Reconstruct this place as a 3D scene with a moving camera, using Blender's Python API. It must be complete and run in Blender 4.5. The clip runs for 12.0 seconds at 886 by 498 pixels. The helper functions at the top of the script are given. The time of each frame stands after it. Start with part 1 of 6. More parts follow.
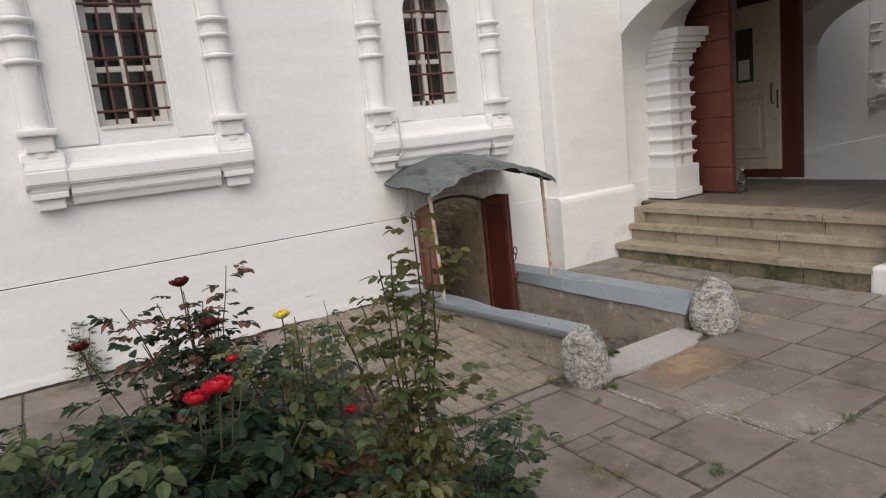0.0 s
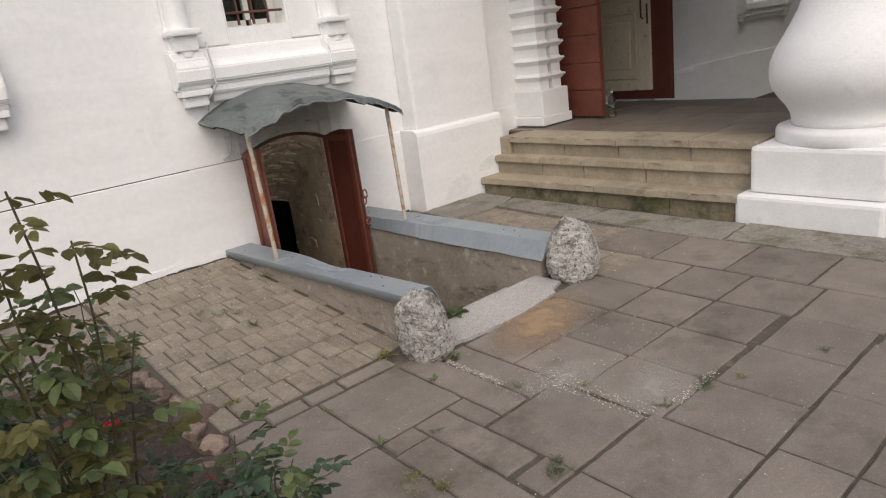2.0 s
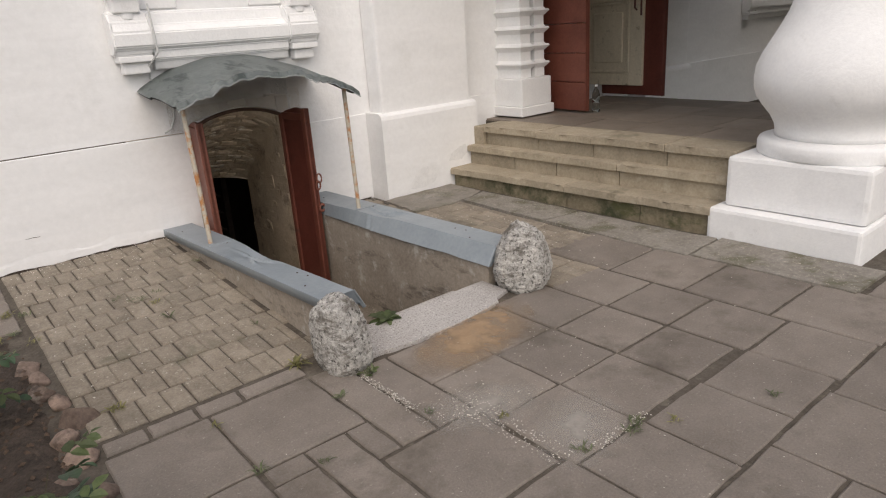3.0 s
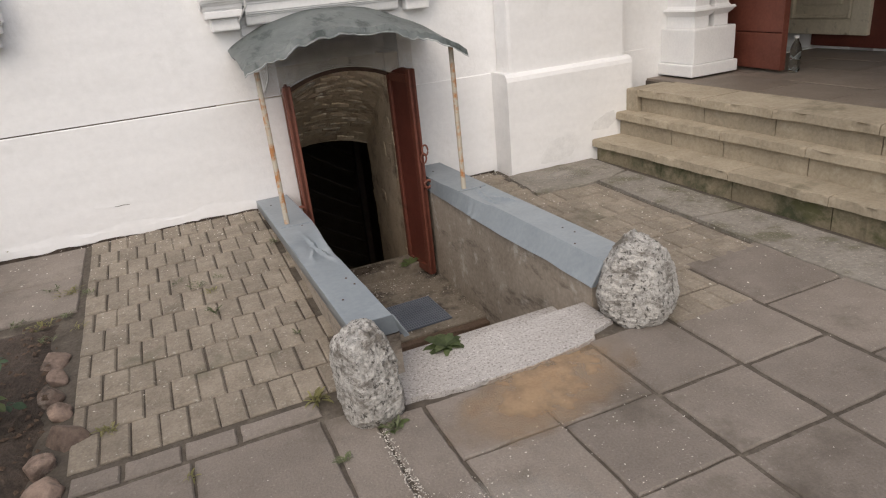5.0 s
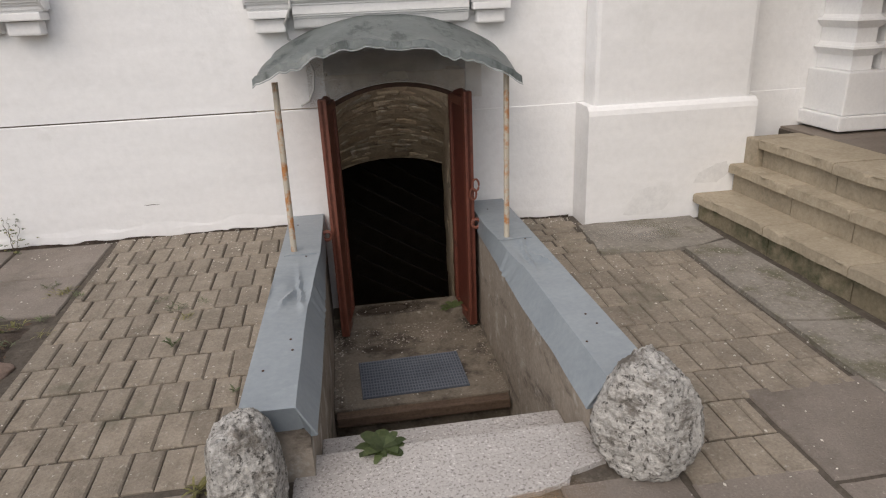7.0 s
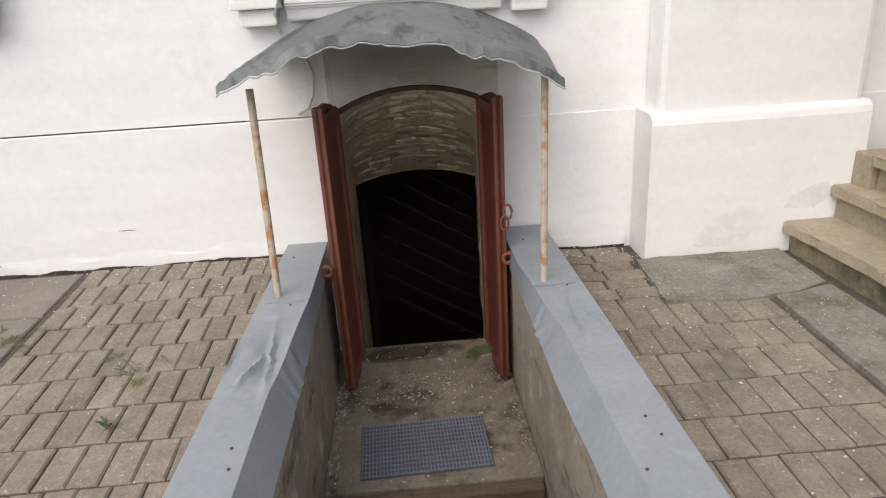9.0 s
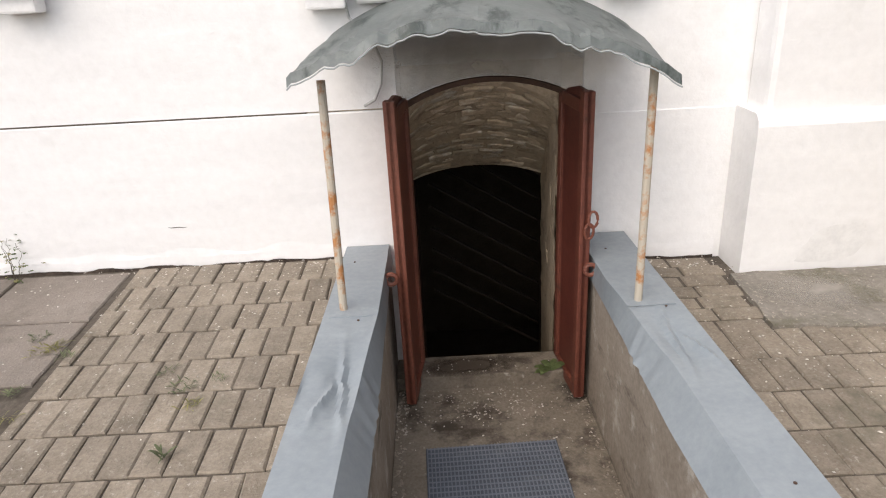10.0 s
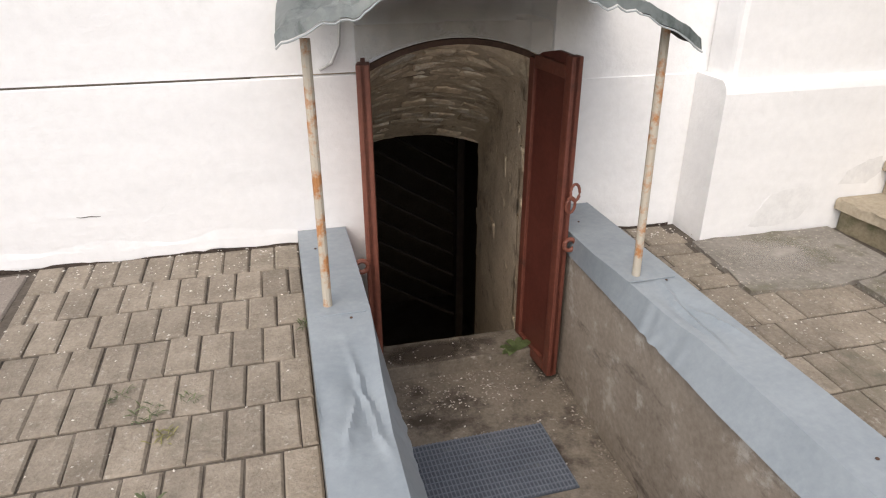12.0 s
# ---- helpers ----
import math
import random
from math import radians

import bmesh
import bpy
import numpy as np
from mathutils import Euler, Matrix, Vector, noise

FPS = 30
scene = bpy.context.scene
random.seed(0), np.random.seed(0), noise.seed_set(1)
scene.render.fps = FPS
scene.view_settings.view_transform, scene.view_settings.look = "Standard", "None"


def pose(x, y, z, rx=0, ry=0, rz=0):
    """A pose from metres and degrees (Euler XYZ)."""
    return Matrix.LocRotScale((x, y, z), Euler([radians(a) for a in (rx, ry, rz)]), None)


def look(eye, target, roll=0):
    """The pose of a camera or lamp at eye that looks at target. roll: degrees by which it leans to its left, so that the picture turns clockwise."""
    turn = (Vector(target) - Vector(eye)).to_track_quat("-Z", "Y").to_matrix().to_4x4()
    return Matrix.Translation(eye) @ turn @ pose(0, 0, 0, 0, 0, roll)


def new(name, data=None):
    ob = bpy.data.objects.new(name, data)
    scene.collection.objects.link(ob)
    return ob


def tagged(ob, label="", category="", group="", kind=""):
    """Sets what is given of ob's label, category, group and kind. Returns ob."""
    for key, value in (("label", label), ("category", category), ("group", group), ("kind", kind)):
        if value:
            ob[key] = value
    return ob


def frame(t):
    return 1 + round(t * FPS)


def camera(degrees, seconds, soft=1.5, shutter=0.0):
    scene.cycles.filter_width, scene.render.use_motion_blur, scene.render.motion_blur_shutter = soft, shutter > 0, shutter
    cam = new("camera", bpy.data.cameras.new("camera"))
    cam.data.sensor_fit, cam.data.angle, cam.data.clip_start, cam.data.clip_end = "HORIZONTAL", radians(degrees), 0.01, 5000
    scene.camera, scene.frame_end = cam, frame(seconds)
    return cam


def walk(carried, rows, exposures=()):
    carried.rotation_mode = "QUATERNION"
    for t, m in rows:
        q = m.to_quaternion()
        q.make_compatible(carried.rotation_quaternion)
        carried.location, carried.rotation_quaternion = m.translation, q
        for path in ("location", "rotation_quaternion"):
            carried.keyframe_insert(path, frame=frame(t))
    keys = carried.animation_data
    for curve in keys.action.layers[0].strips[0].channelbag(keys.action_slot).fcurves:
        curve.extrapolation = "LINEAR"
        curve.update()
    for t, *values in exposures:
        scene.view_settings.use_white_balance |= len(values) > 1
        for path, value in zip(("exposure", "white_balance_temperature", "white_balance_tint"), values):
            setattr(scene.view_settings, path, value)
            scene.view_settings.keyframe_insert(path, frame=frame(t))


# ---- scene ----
cam = camera(68.0, 12.0, soft=1.15)
METRES, EYE, TILT, LEAN, TURN = 5.2, 1.6, 0.0, 0.0, -31.3
ROWS = [
    (0.0, 0.0, 0.0, 0.0, -1.1, -10.2, 6.13),
    (0.5, 0.0314, 0.0291, -0.0025, -2.78, -11.23, 5.55),
    (1.0, 0.0564, 0.0551, -0.0051, -8.16, -15.49, 6.31),
    (1.5, 0.0717, 0.098, -0.0064, -10.29, -16.02, 3.73),
    (2.0, 0.0995, 0.1307, -0.0145, -10.18, -17.4, 7.27),
    (2.5, 0.1512, 0.1554, -0.0122, -6.74, -16.42, 6.38),
    (3.0, 0.1776, 0.1845, -0.0191, -9.01, -18.98, 3.75),
    (3.5, 0.2007, 0.23, -0.0229, -1.53, -19.66, 3.82),
    (5.5, 0.3156, 0.3835, -0.026, 12.8, -22.0, 4.78),
    (6.0, 0.3465, 0.4284, -0.0192, 23.32, -19.59, 1.45),
    (6.5, 0.3663, 0.4618, -0.0235, 21.37, -20.04, 1.62),
    (8.5, 0.3895, 0.6196, -0.0376, 29.39, -22.32, 6.4),
    (9.0, 0.3522, 0.6439, -0.0378, 27.21, -21.22, 3.26),
    (9.5, 0.3202, 0.6544, -0.0388, 28.75, -22.79, 1.81),
    (10.0, 0.2875, 0.6756, -0.0358, 29.9, -22.51, 2.75),
    (10.5, 0.2536, 0.6861, -0.0395, 28.28, -25.68, 1.61),
    (11.0, 0.2115, 0.6837, -0.0411, 17.09, -25.38, 2.94),
    (11.5, 0.1848, 0.6788, -0.0426, 17.76, -25.97, 0.52),
    (12.0, 0.1785, 0.6806, -0.0437, 17.49, -25.55, 0.05),
]
EXPOSURES = [(0.0, -0.09, 6450, 10), (1.5, 0.03, 6500, 10), (2.5, 0.06, 6550, 10), (3.5, 0.04, 6550, 10), (5.5, 0.14, 6500, 10), (6.0, 0.16, 6450, 10), (6.5, -0.05, 6450, 10), (8.5, 0.38, 6420, 10), (9.5, 0.46, 6420, 10), (10.0, 0.60, 6420, 10), (10.5, 0.58, 6400, 10), (12.0, 0.57, 6380, 10)]
walk(cam, [(t, pose(0, 0, EYE, TILT, LEAN, TURN) @ pose(METRES * x, METRES * y, METRES * z, 90 + pitch, roll, yaw)) for t, x, y, z, yaw, pitch, roll in ROWS], EXPOSURES)

# ---- light ----
SUN_ELEV, SUN_ROT = 48.0, 212.0
world = bpy.data.worlds.new("world")
scene.world = world
world.use_nodes = True
wn, wl = world.node_tree.nodes, world.node_tree.links
sky = wn.new("ShaderNodeTexSky")
sky.sky_type = "NISHITA"
sky.sun_disc = False
sky.sun_elevation, sky.sun_rotation = radians(SUN_ELEV), radians(SUN_ROT)
sky.air_density, sky.dust_density, sky.ozone_density = 1.0, 4.0, 0.6
wn["Background"].inputs[1].default_value = 0.12
wl.new(sky.outputs[0], wn["Background"].inputs[0])
sun = new("sun", bpy.data.lights.new("sun", "SUN"))
sun.data.energy, sun.data.angle, sun.data.color = 1.25, radians(90), (1.0, 0.965, 0.92)
sun.matrix_world = look((-5.0, -8.0, 10.5), (0.0, 0.0, 0.0))


# ---- materials ----
def rgb(c):
    return (*c, 1.0)


def material(name, low, high, scale=6.0, rough=0.85, bump=0.3, fine=60.0, spot=None, spot_scale=3.0, spot_at=(0.58, 0.72), metal=0.0, per_piece=0.0, depth=0.01, stretch=None, spot2=None, spot2_scale=2.0, spot2_at=(0.55, 0.7), spot2_stretch=(1, 1, 1), leafy=0.0):
    """Two tones at two scales, optional stains with their own shape, and relief."""
    m = bpy.data.materials.new(name)
    m.use_nodes = True
    n, l = m.node_tree.nodes, m.node_tree.links
    b = n["Principled BSDF"]
    b.inputs["Roughness"].default_value = rough
    b.inputs["Metallic"].default_value = metal
    co = n.new("ShaderNodeTexCoord")
    geo = n.new("ShaderNodeNewGeometry")
    big, small = n.new("ShaderNodeTexNoise"), n.new("ShaderNodeTexNoise")
    for tex, s, d in ((big, scale, 6.0), (small, fine, 4.0)):
        tex.inputs["Scale"].default_value = s
        tex.inputs["Detail"].default_value = d
        tex.inputs["Roughness"].default_value = 0.65
        l.new(geo.outputs["Position"], tex.inputs["Vector"])
    if stretch:
        mp = n.new("ShaderNodeMapping")
        mp.inputs["Scale"].default_value = stretch
        l.new(geo.outputs["Position"], mp.inputs["Vector"])
        l.new(mp.outputs[0], big.inputs["Vector"])
    mid = n.new("ShaderNodeMix")
    mid.inputs[0].default_value = 0.45
    l.new(big.outputs["Fac"], mid.inputs[2])
    l.new(small.outputs["Fac"], mid.inputs[3])
    ramp = n.new("ShaderNodeValToRGB")
    ramp.color_ramp.elements[0].position, ramp.color_ramp.elements[0].color = 0.36, rgb(low)
    ramp.color_ramp.elements[1].position, ramp.color_ramp.elements[1].color = 0.64, rgb(high)
    l.new(mid.outputs[0], ramp.inputs[0])
    out = ramp.outputs[0]
    for spot, spot_scale, spot_at, st_stretch in ((spot, spot_scale, spot_at, (1, 1, 1)), (spot2, spot2_scale, spot2_at, spot2_stretch)):
        if not spot:
            continue
        st = n.new("ShaderNodeTexNoise")
        st.inputs["Scale"].default_value, st.inputs["Detail"].default_value = spot_scale, 9.0
        st.inputs["Roughness"].default_value = 0.7
        sm = n.new("ShaderNodeMapping")
        sm.inputs["Scale"].default_value = st_stretch
        sm.inputs["Location"].default_value = (spot_scale, 3.0, 1.0)
        l.new(geo.outputs["Position"], sm.inputs["Vector"])
        l.new(sm.outputs[0], st.inputs["Vector"])
        sr = n.new("ShaderNodeMapRange")
        sr.inputs[1].default_value, sr.inputs[2].default_value = spot_at
        l.new(st.outputs["Fac"], sr.inputs[0])
        mx = n.new("ShaderNodeMix")
        mx.data_type = "RGBA"
        l.new(sr.outputs[0], mx.inputs[0])
        l.new(out, mx.inputs[6])
        mx.inputs[7].default_value = rgb(spot)
        out = mx.outputs[2]
    if per_piece:
        info = n.new("ShaderNodeObjectInfo")
        hs = n.new("ShaderNodeHueSaturation")
        mr = n.new("ShaderNodeMapRange")
        mr.inputs[3].default_value, mr.inputs[4].default_value = 1 - per_piece, 1 + per_piece
        add = n.new("ShaderNodeMath")
        add.operation = "ADD"
        l.new(info.outputs["Random"], add.inputs[0])
        l.new(geo.outputs["Random Per Island"], add.inputs[1])
        fr = n.new("ShaderNodeMath")
        fr.operation = "FRACT"
        l.new(add.outputs[0], fr.inputs[0])
        l.new(fr.outputs[0], mr.inputs[0])
        l.new(mr.outputs[0], hs.inputs["Value"])
        l.new(out, hs.inputs["Color"])
        out = hs.outputs[0]
    l.new(out, b.inputs["Base Color"])
    bp = n.new("ShaderNodeBump")
    bp.inputs["Strength"].default_value, bp.inputs["Distance"].default_value = bump, depth
    l.new(mid.outputs[0], bp.inputs["Height"])
    l.new(bp.outputs[0], b.inputs["Normal"])
    if leafy:
        tr, ms = n.new("ShaderNodeBsdfTranslucent"), n.new("ShaderNodeMixShader")
        ms.inputs[0].default_value = leafy
        l.new(out, tr.inputs["Color"])
        l.new(b.outputs[0], ms.inputs[1])
        l.new(tr.outputs[0], ms.inputs[2])
        l.new(ms.outputs[0], n["Material Output"].inputs["Surface"])
    return m


WHITE = material("whitewash", (0.785, 0.785, 0.785), (0.860, 0.860, 0.860), 3.0, 0.9, 0.42, 22, (0.71, 0.71, 0.70), 1.6, (0.60, 0.80), depth=0.020, stretch=(0.6, 1.0, 2.6), spot2=(0.70, 0.70, 0.70), spot2_scale=0.9, spot2_at=(0.66, 0.72))
WHITE_TRIM = material("whitewash_trim", (0.78, 0.78, 0.78), (0.86, 0.86, 0.855), 5, 0.9, 0.6, 50, (0.62, 0.615, 0.60), 4.0, (0.62, 0.8))
WHITE_GREY = material("greyish_plaster", (0.69, 0.69, 0.69), (0.77, 0.77, 0.765), 5, 0.9, 0.4, 40, (0.80, 0.80, 0.795), 9, (0.48, 0.62))
SHEET = material("grey_painted_sheet", (0.225, 0.260, 0.288), (0.288, 0.323, 0.350), 4, 0.42, 0.12, 40, (0.33, 0.37, 0.40), 5.0, (0.56, 0.75))
CANOPY = material("canopy_sheet", (0.235, 0.265, 0.262), (0.345, 0.38, 0.372), 4, 0.38, 0.15, 40, (0.44, 0.475, 0.465), 4.5, (0.56, 0.70), spot2=(0.12, 0.145, 0.138), spot2_scale=3.6, spot2_at=(0.53, 0.62), spot2_stretch=(2.2, 0.8, 1))
# near-black copy of the canopy sheet, carrying the shade below it
SHEET_UNDER = material("shaded_sheet_underside", (0.03, 0.028, 0.026), (0.07, 0.06, 0.055), 6, 0.8, 0.2, 40)
RUST = material("rusty_pipe", (0.34, 0.14, 0.045), (0.47, 0.235, 0.095), 8, 0.75, 0.4, 90, (0.46, 0.415, 0.34), 13, (0.40, 0.52), stretch=(1, 1, 0.35))
RED_DOOR = material("red_brown_door_paint", (0.135, 0.043, 0.027), (0.215, 0.074, 0.046), 5, 0.5, 0.15, 50, (0.08, 0.03, 0.02), 6, (0.6, 0.8))
RED_RAIL = material("worn_red_edge", (0.11, 0.032, 0.021), (0.18, 0.058, 0.037), 7, 0.5, 0.25, 60, (0.07, 0.03, 0.02), 9, (0.56, 0.7))
# door red made darker to carry the porch's shade
RED_PORCH_SHADE = material("shaded_porch_door_paint", (0.12, 0.034, 0.021), (0.19, 0.060, 0.038), 5, 0.55, 0.2, 50, (0.07, 0.025, 0.018), 6, (0.6, 0.8))
RED_DARK = material("dark_red_paint", (0.085, 0.022, 0.015), (0.14, 0.038, 0.026), 5, 0.5, 0.15, 50)
CREAM = material("worn_cream_paint", (0.50, 0.445, 0.335), (0.64, 0.575, 0.445), 7, 0.6, 0.3, 40, (0.20, 0.17, 0.12), 9, (0.58, 0.72), stretch=(1, 1, 0.4))
CEMENT = material("cement_render", (0.235, 0.198, 0.158), (0.375, 0.325, 0.268), 3.5, 0.92, 0.5, 45, (0.48, 0.445, 0.395), 5.0, (0.54, 0.64), spot2=(0.10, 0.083, 0.068), spot2_scale=3.0, spot2_at=(0.54, 0.67), spot2_stretch=(1.0, 0.8, 2.2), depth=0.016)
# whitewash darkened by the canopy's shade, with some grime
SHADE_GRIME = material("shaded_grimy_whitewash", (0.60, 0.55, 0.47), (0.74, 0.70, 0.63), 4, 0.92, 0.5, 40, (0.50, 0.44, 0.36), 3.5, (0.52, 0.70))
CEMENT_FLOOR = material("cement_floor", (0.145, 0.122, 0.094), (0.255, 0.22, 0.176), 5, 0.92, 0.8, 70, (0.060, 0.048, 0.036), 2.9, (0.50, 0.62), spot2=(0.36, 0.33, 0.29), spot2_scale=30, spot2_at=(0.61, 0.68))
TERRAZZO = material("terrazzo_sill", (0.36, 0.335, 0.315), (0.50, 0.475, 0.455), 2.2, 0.75, 0.35, 120, (0.22, 0.20, 0.185), 95.0, (0.53, 0.60), spot2=(0.66, 0.64, 0.61), spot2_scale=75, spot2_at=(0.57, 0.63))
FLAG = material("grey_flagstone", (0.165, 0.140, 0.118), (0.258, 0.222, 0.191), 3.2, 0.8, 0.9, 110, (0.36, 0.33, 0.29), 60, (0.60, 0.68), per_piece=0.10, spot2=(0.118, 0.099, 0.079), spot2_scale=1.9, spot2_at=(0.53, 0.68))
PAVER = material("clay_grey_paver", (0.178, 0.150, 0.116), (0.312, 0.268, 0.213), 9, 0.92, 1.0, 85, (0.37, 0.34, 0.29), 48, (0.58, 0.66), per_piece=0.12, spot2=(0.13, 0.12, 0.085), spot2_scale=2.2, spot2_at=(0.58, 0.74))
JOINT = material("joint_earth", (0.060, 0.050, 0.039), (0.125, 0.105, 0.084), 9, 1.0, 0.8, 60, (0.17, 0.148, 0.118), 11, (0.55, 0.7))
SOIL = material("garden_soil", (0.035, 0.026, 0.020), (0.095, 0.072, 0.056), 9, 1.0, 1.0, 50, (0.16, 0.12, 0.09), 7, (0.6, 0.75), depth=0.03)
LIME = material("limestone_step", (0.285, 0.240, 0.172), (0.435, 0.375, 0.282), 4, 0.9, 0.9, 50, (0.17, 0.15, 0.10), 3.0, (0.58, 0.74), per_piece=0.12, spot2=(0.44, 0.39, 0.30), spot2_scale=8, spot2_at=(0.58, 0.70))
LIME_MOSS = material("mossy_limestone", (0.165, 0.138, 0.090), (0.29, 0.245, 0.165), 5, 0.92, 0.9, 50, (0.065, 0.070, 0.035), 3.2, (0.46, 0.62), per_piece=0.16, spot2=(0.10, 0.10, 0.045), spot2_scale=7, spot2_at=(0.55, 0.66), spot2_stretch=(1, 0.5, 1))
BOULDER = material("pale_granite", (0.22, 0.21, 0.19), (0.62, 0.60, 0.565), 22, 0.9, 1.0, 80, (0.06, 0.055, 0.048), 46, (0.53, 0.62), depth=0.02, stretch=(0.7, 0.7, 1.9), spot2=(0.15, 0.135, 0.115), spot2_scale=9, spot2_at=(0.52, 0.62), spot2_stretch=(0.7, 0.7, 1.6))
BRICK = material("old_brick", (0.44, 0.345, 0.24), (0.68, 0.58, 0.44), 7, 0.95, 1.0, 50, (0.74, 0.68, 0.58), 8, (0.52, 0.62), per_piece=0.30, spot2=(0.19, 0.145, 0.10), spot2_scale=4.0, spot2_at=(0.55, 0.70))
PLASTER_DIRTY = material("dirty_plaster", (0.42, 0.335, 0.235), (0.62, 0.52, 0.39), 6, 0.95, 1.0, 50, (0.22, 0.17, 0.125), 5, (0.54, 0.68), depth=0.016)
SAND = material("spilled_sand", (0.33, 0.22, 0.13), (0.44, 0.31, 0.19), 7, 1.0, 0.4, 90, (0.28, 0.22, 0.16), 6, (0.55, 0.7))
CONCRETE = material("rough_concrete", (0.185, 0.168, 0.145), (0.30, 0.275, 0.24), 4, 0.95, 1.0, 40, (0.13, 0.12, 0.08), 3.0, (0.50, 0.64), depth=0.02, spot2=(0.40, 0.36, 0.30), spot2_scale=55, spot2_at=(0.57, 0.64))
FIELDSTONE = material("fieldstone", (0.13, 0.092, 0.074), (0.29, 0.215, 0.17), 9, 0.9, 0.9, 50, (0.36, 0.30, 0.25), 8, (0.56, 0.68), per_piece=0.35, spot2=(0.06, 0.048, 0.038), spot2_scale=6, spot2_at=(0.54, 0.66))
LEAF_DARK = material("dark_rose_leaf", (0.028, 0.055, 0.030), (0.058, 0.100, 0.048), 9, 0.45, 0.1, 60, per_piece=0.35, leafy=0.25)
LEAF_MID = material("green_rose_leaf", (0.085, 0.122, 0.050), (0.165, 0.205, 0.085), 9, 0.5, 0.1, 60, per_piece=0.35, leafy=0.5)
LEAF_YELLOW = material("yellowing_rose_leaf", (0.20, 0.20, 0.078), (0.32, 0.295, 0.125), 9, 0.5, 0.1, 60, (0.17, 0.10, 0.04), 8, (0.64, 0.74), per_piece=0.3, leafy=0.5)
LEAF_RED = material("withered_leaf", (0.07, 0.025, 0.018), (0.15, 0.06, 0.035), 9, 0.6, 0.1, 60, per_piece=0.3)
WEED = material("weed_leaf", (0.07, 0.085, 0.04), (0.14, 0.155, 0.075), 9, 0.7, 0.1, 60, per_piece=0.3)
# lath colour lowered so the gate stays faint, as if barely lit
LATH = material("unlit_lath", (0.045, 0.030, 0.023), (0.075, 0.052, 0.038), 9, 0.9, 0.1, 60)
STEM = material("rose_stem", (0.045, 0.035, 0.02), (0.08, 0.07, 0.035), 9, 0.7, 0.2, 60)
PETAL = material("red_petal", (0.42, 0.006, 0.018), (0.64, 0.018, 0.038), 20, 0.5, 0.1, 60, per_piece=0.2)
PETAL_DARK = material("dark_red_petal", (0.06, 0.006, 0.008), (0.13, 0.012, 0.014), 20, 0.6, 0.1, 60, per_piece=0.2)
PETAL_YELLOW = material("yellow_petal", (0.80, 0.60, 0.03), (0.90, 0.72, 0.08), 20, 0.6, 0.1, 60)
CRUMB = material("pale_crumb", (0.42, 0.39, 0.34), (0.66, 0.62, 0.56), 20, 0.9, 0.1, 60, per_piece=0.25)
WIRE = material("grey_cable", (0.50, 0.50, 0.50), (0.62, 0.62, 0.60), 20, 0.6, 0.05, 60)
DAMP = material("damp_dirt", (0.050, 0.038, 0.028), (0.085, 0.066, 0.050), 9, 0.75, 0.5, 70)
PALE_DUST = material("pale_mortar_dust", (0.38, 0.35, 0.31), (0.52, 0.485, 0.44), 12, 1.0, 0.4, 90)
# spilled, stained and shaded patches thin out towards an uneven rim
def feather(mt, scale, most, begin=0.65, end=1.35, grain=9.0):
    n, l = mt.node_tree.nodes, mt.node_tree.links
    co, ln, nz, mr = n.new("ShaderNodeTexCoord"), n.new("ShaderNodeVectorMath"), n.new("ShaderNodeTexNoise"), n.new("ShaderNodeMapRange")
    sc, ad = n.new("ShaderNodeVectorMath"), n.new("ShaderNodeMath")
    sc.operation, ln.operation, ad.operation = "MULTIPLY", "LENGTH", "ADD"
    sc.inputs[1].default_value = scale
    nz.inputs["Scale"].default_value, nz.inputs["Detail"].default_value = grain, 8.0
    l.new(co.outputs["Object"], sc.inputs[0])
    l.new(sc.outputs[0], ln.inputs[0])
    l.new(co.outputs["Object"], nz.inputs["Vector"])
    l.new(ln.outputs["Value"], ad.inputs[0])
    l.new(nz.outputs["Fac"], ad.inputs[1])
    mr.inputs[1].default_value, mr.inputs[2].default_value, mr.inputs[3].default_value, mr.inputs[4].default_value = begin, end, most, 0.0
    l.new(ad.outputs[0], mr.inputs[0])
    l.new(mr.outputs[0], n["Principled BSDF"].inputs["Alpha"])


feather(SAND, (1.75, 3.2, 0.0), 0.85)
feather(DAMP, (3.6, 9.5, 0.0), 0.9, 0.9, 1.5)
feather(PALE_DUST, (3.0, 5.0, 0.0), 0.55, 0.6, 1.4, 12.0)
feather(SHADE_GRIME, (2.15, 0.0, 5.0), 0.35, 0.6, 1.45, 6.0)
GLASS_DARK = bpy.data.materials.new("window_glass")
GLASS_DARK.use_nodes = True
GLASS_DARK.node_tree.nodes["Principled BSDF"].inputs["Base Color"].default_value = (0.9, 0.95, 0.95, 1)
GLASS_DARK.node_tree.nodes["Principled BSDF"].inputs["Roughness"].default_value = 0.03
GLASS_DARK.node_tree.nodes["Principled BSDF"].inputs["IOR"].default_value = 1.3
GLASS_DARK.node_tree.nodes["Principled BSDF"].inputs["Transmission Weight"].default_value = 1.0
# dark colour stands in for missing light inside cellar, windows and vestibule
UNLIT = material("unlit_interior", (0.085, 0.066, 0.052), (0.14, 0.11, 0.086), 5, 1.0, 0.1, 40)
FRAME_PAINT = material("white_window_paint", (0.62, 0.60, 0.56), (0.74, 0.72, 0.68), 8, 0.55, 0.2, 60, (0.40, 0.36, 0.30), 10, (0.62, 0.78))
GRILLE = material("rusty_grille", (0.075, 0.03, 0.025), (0.13, 0.055, 0.045), 10, 0.7, 0.2, 60)
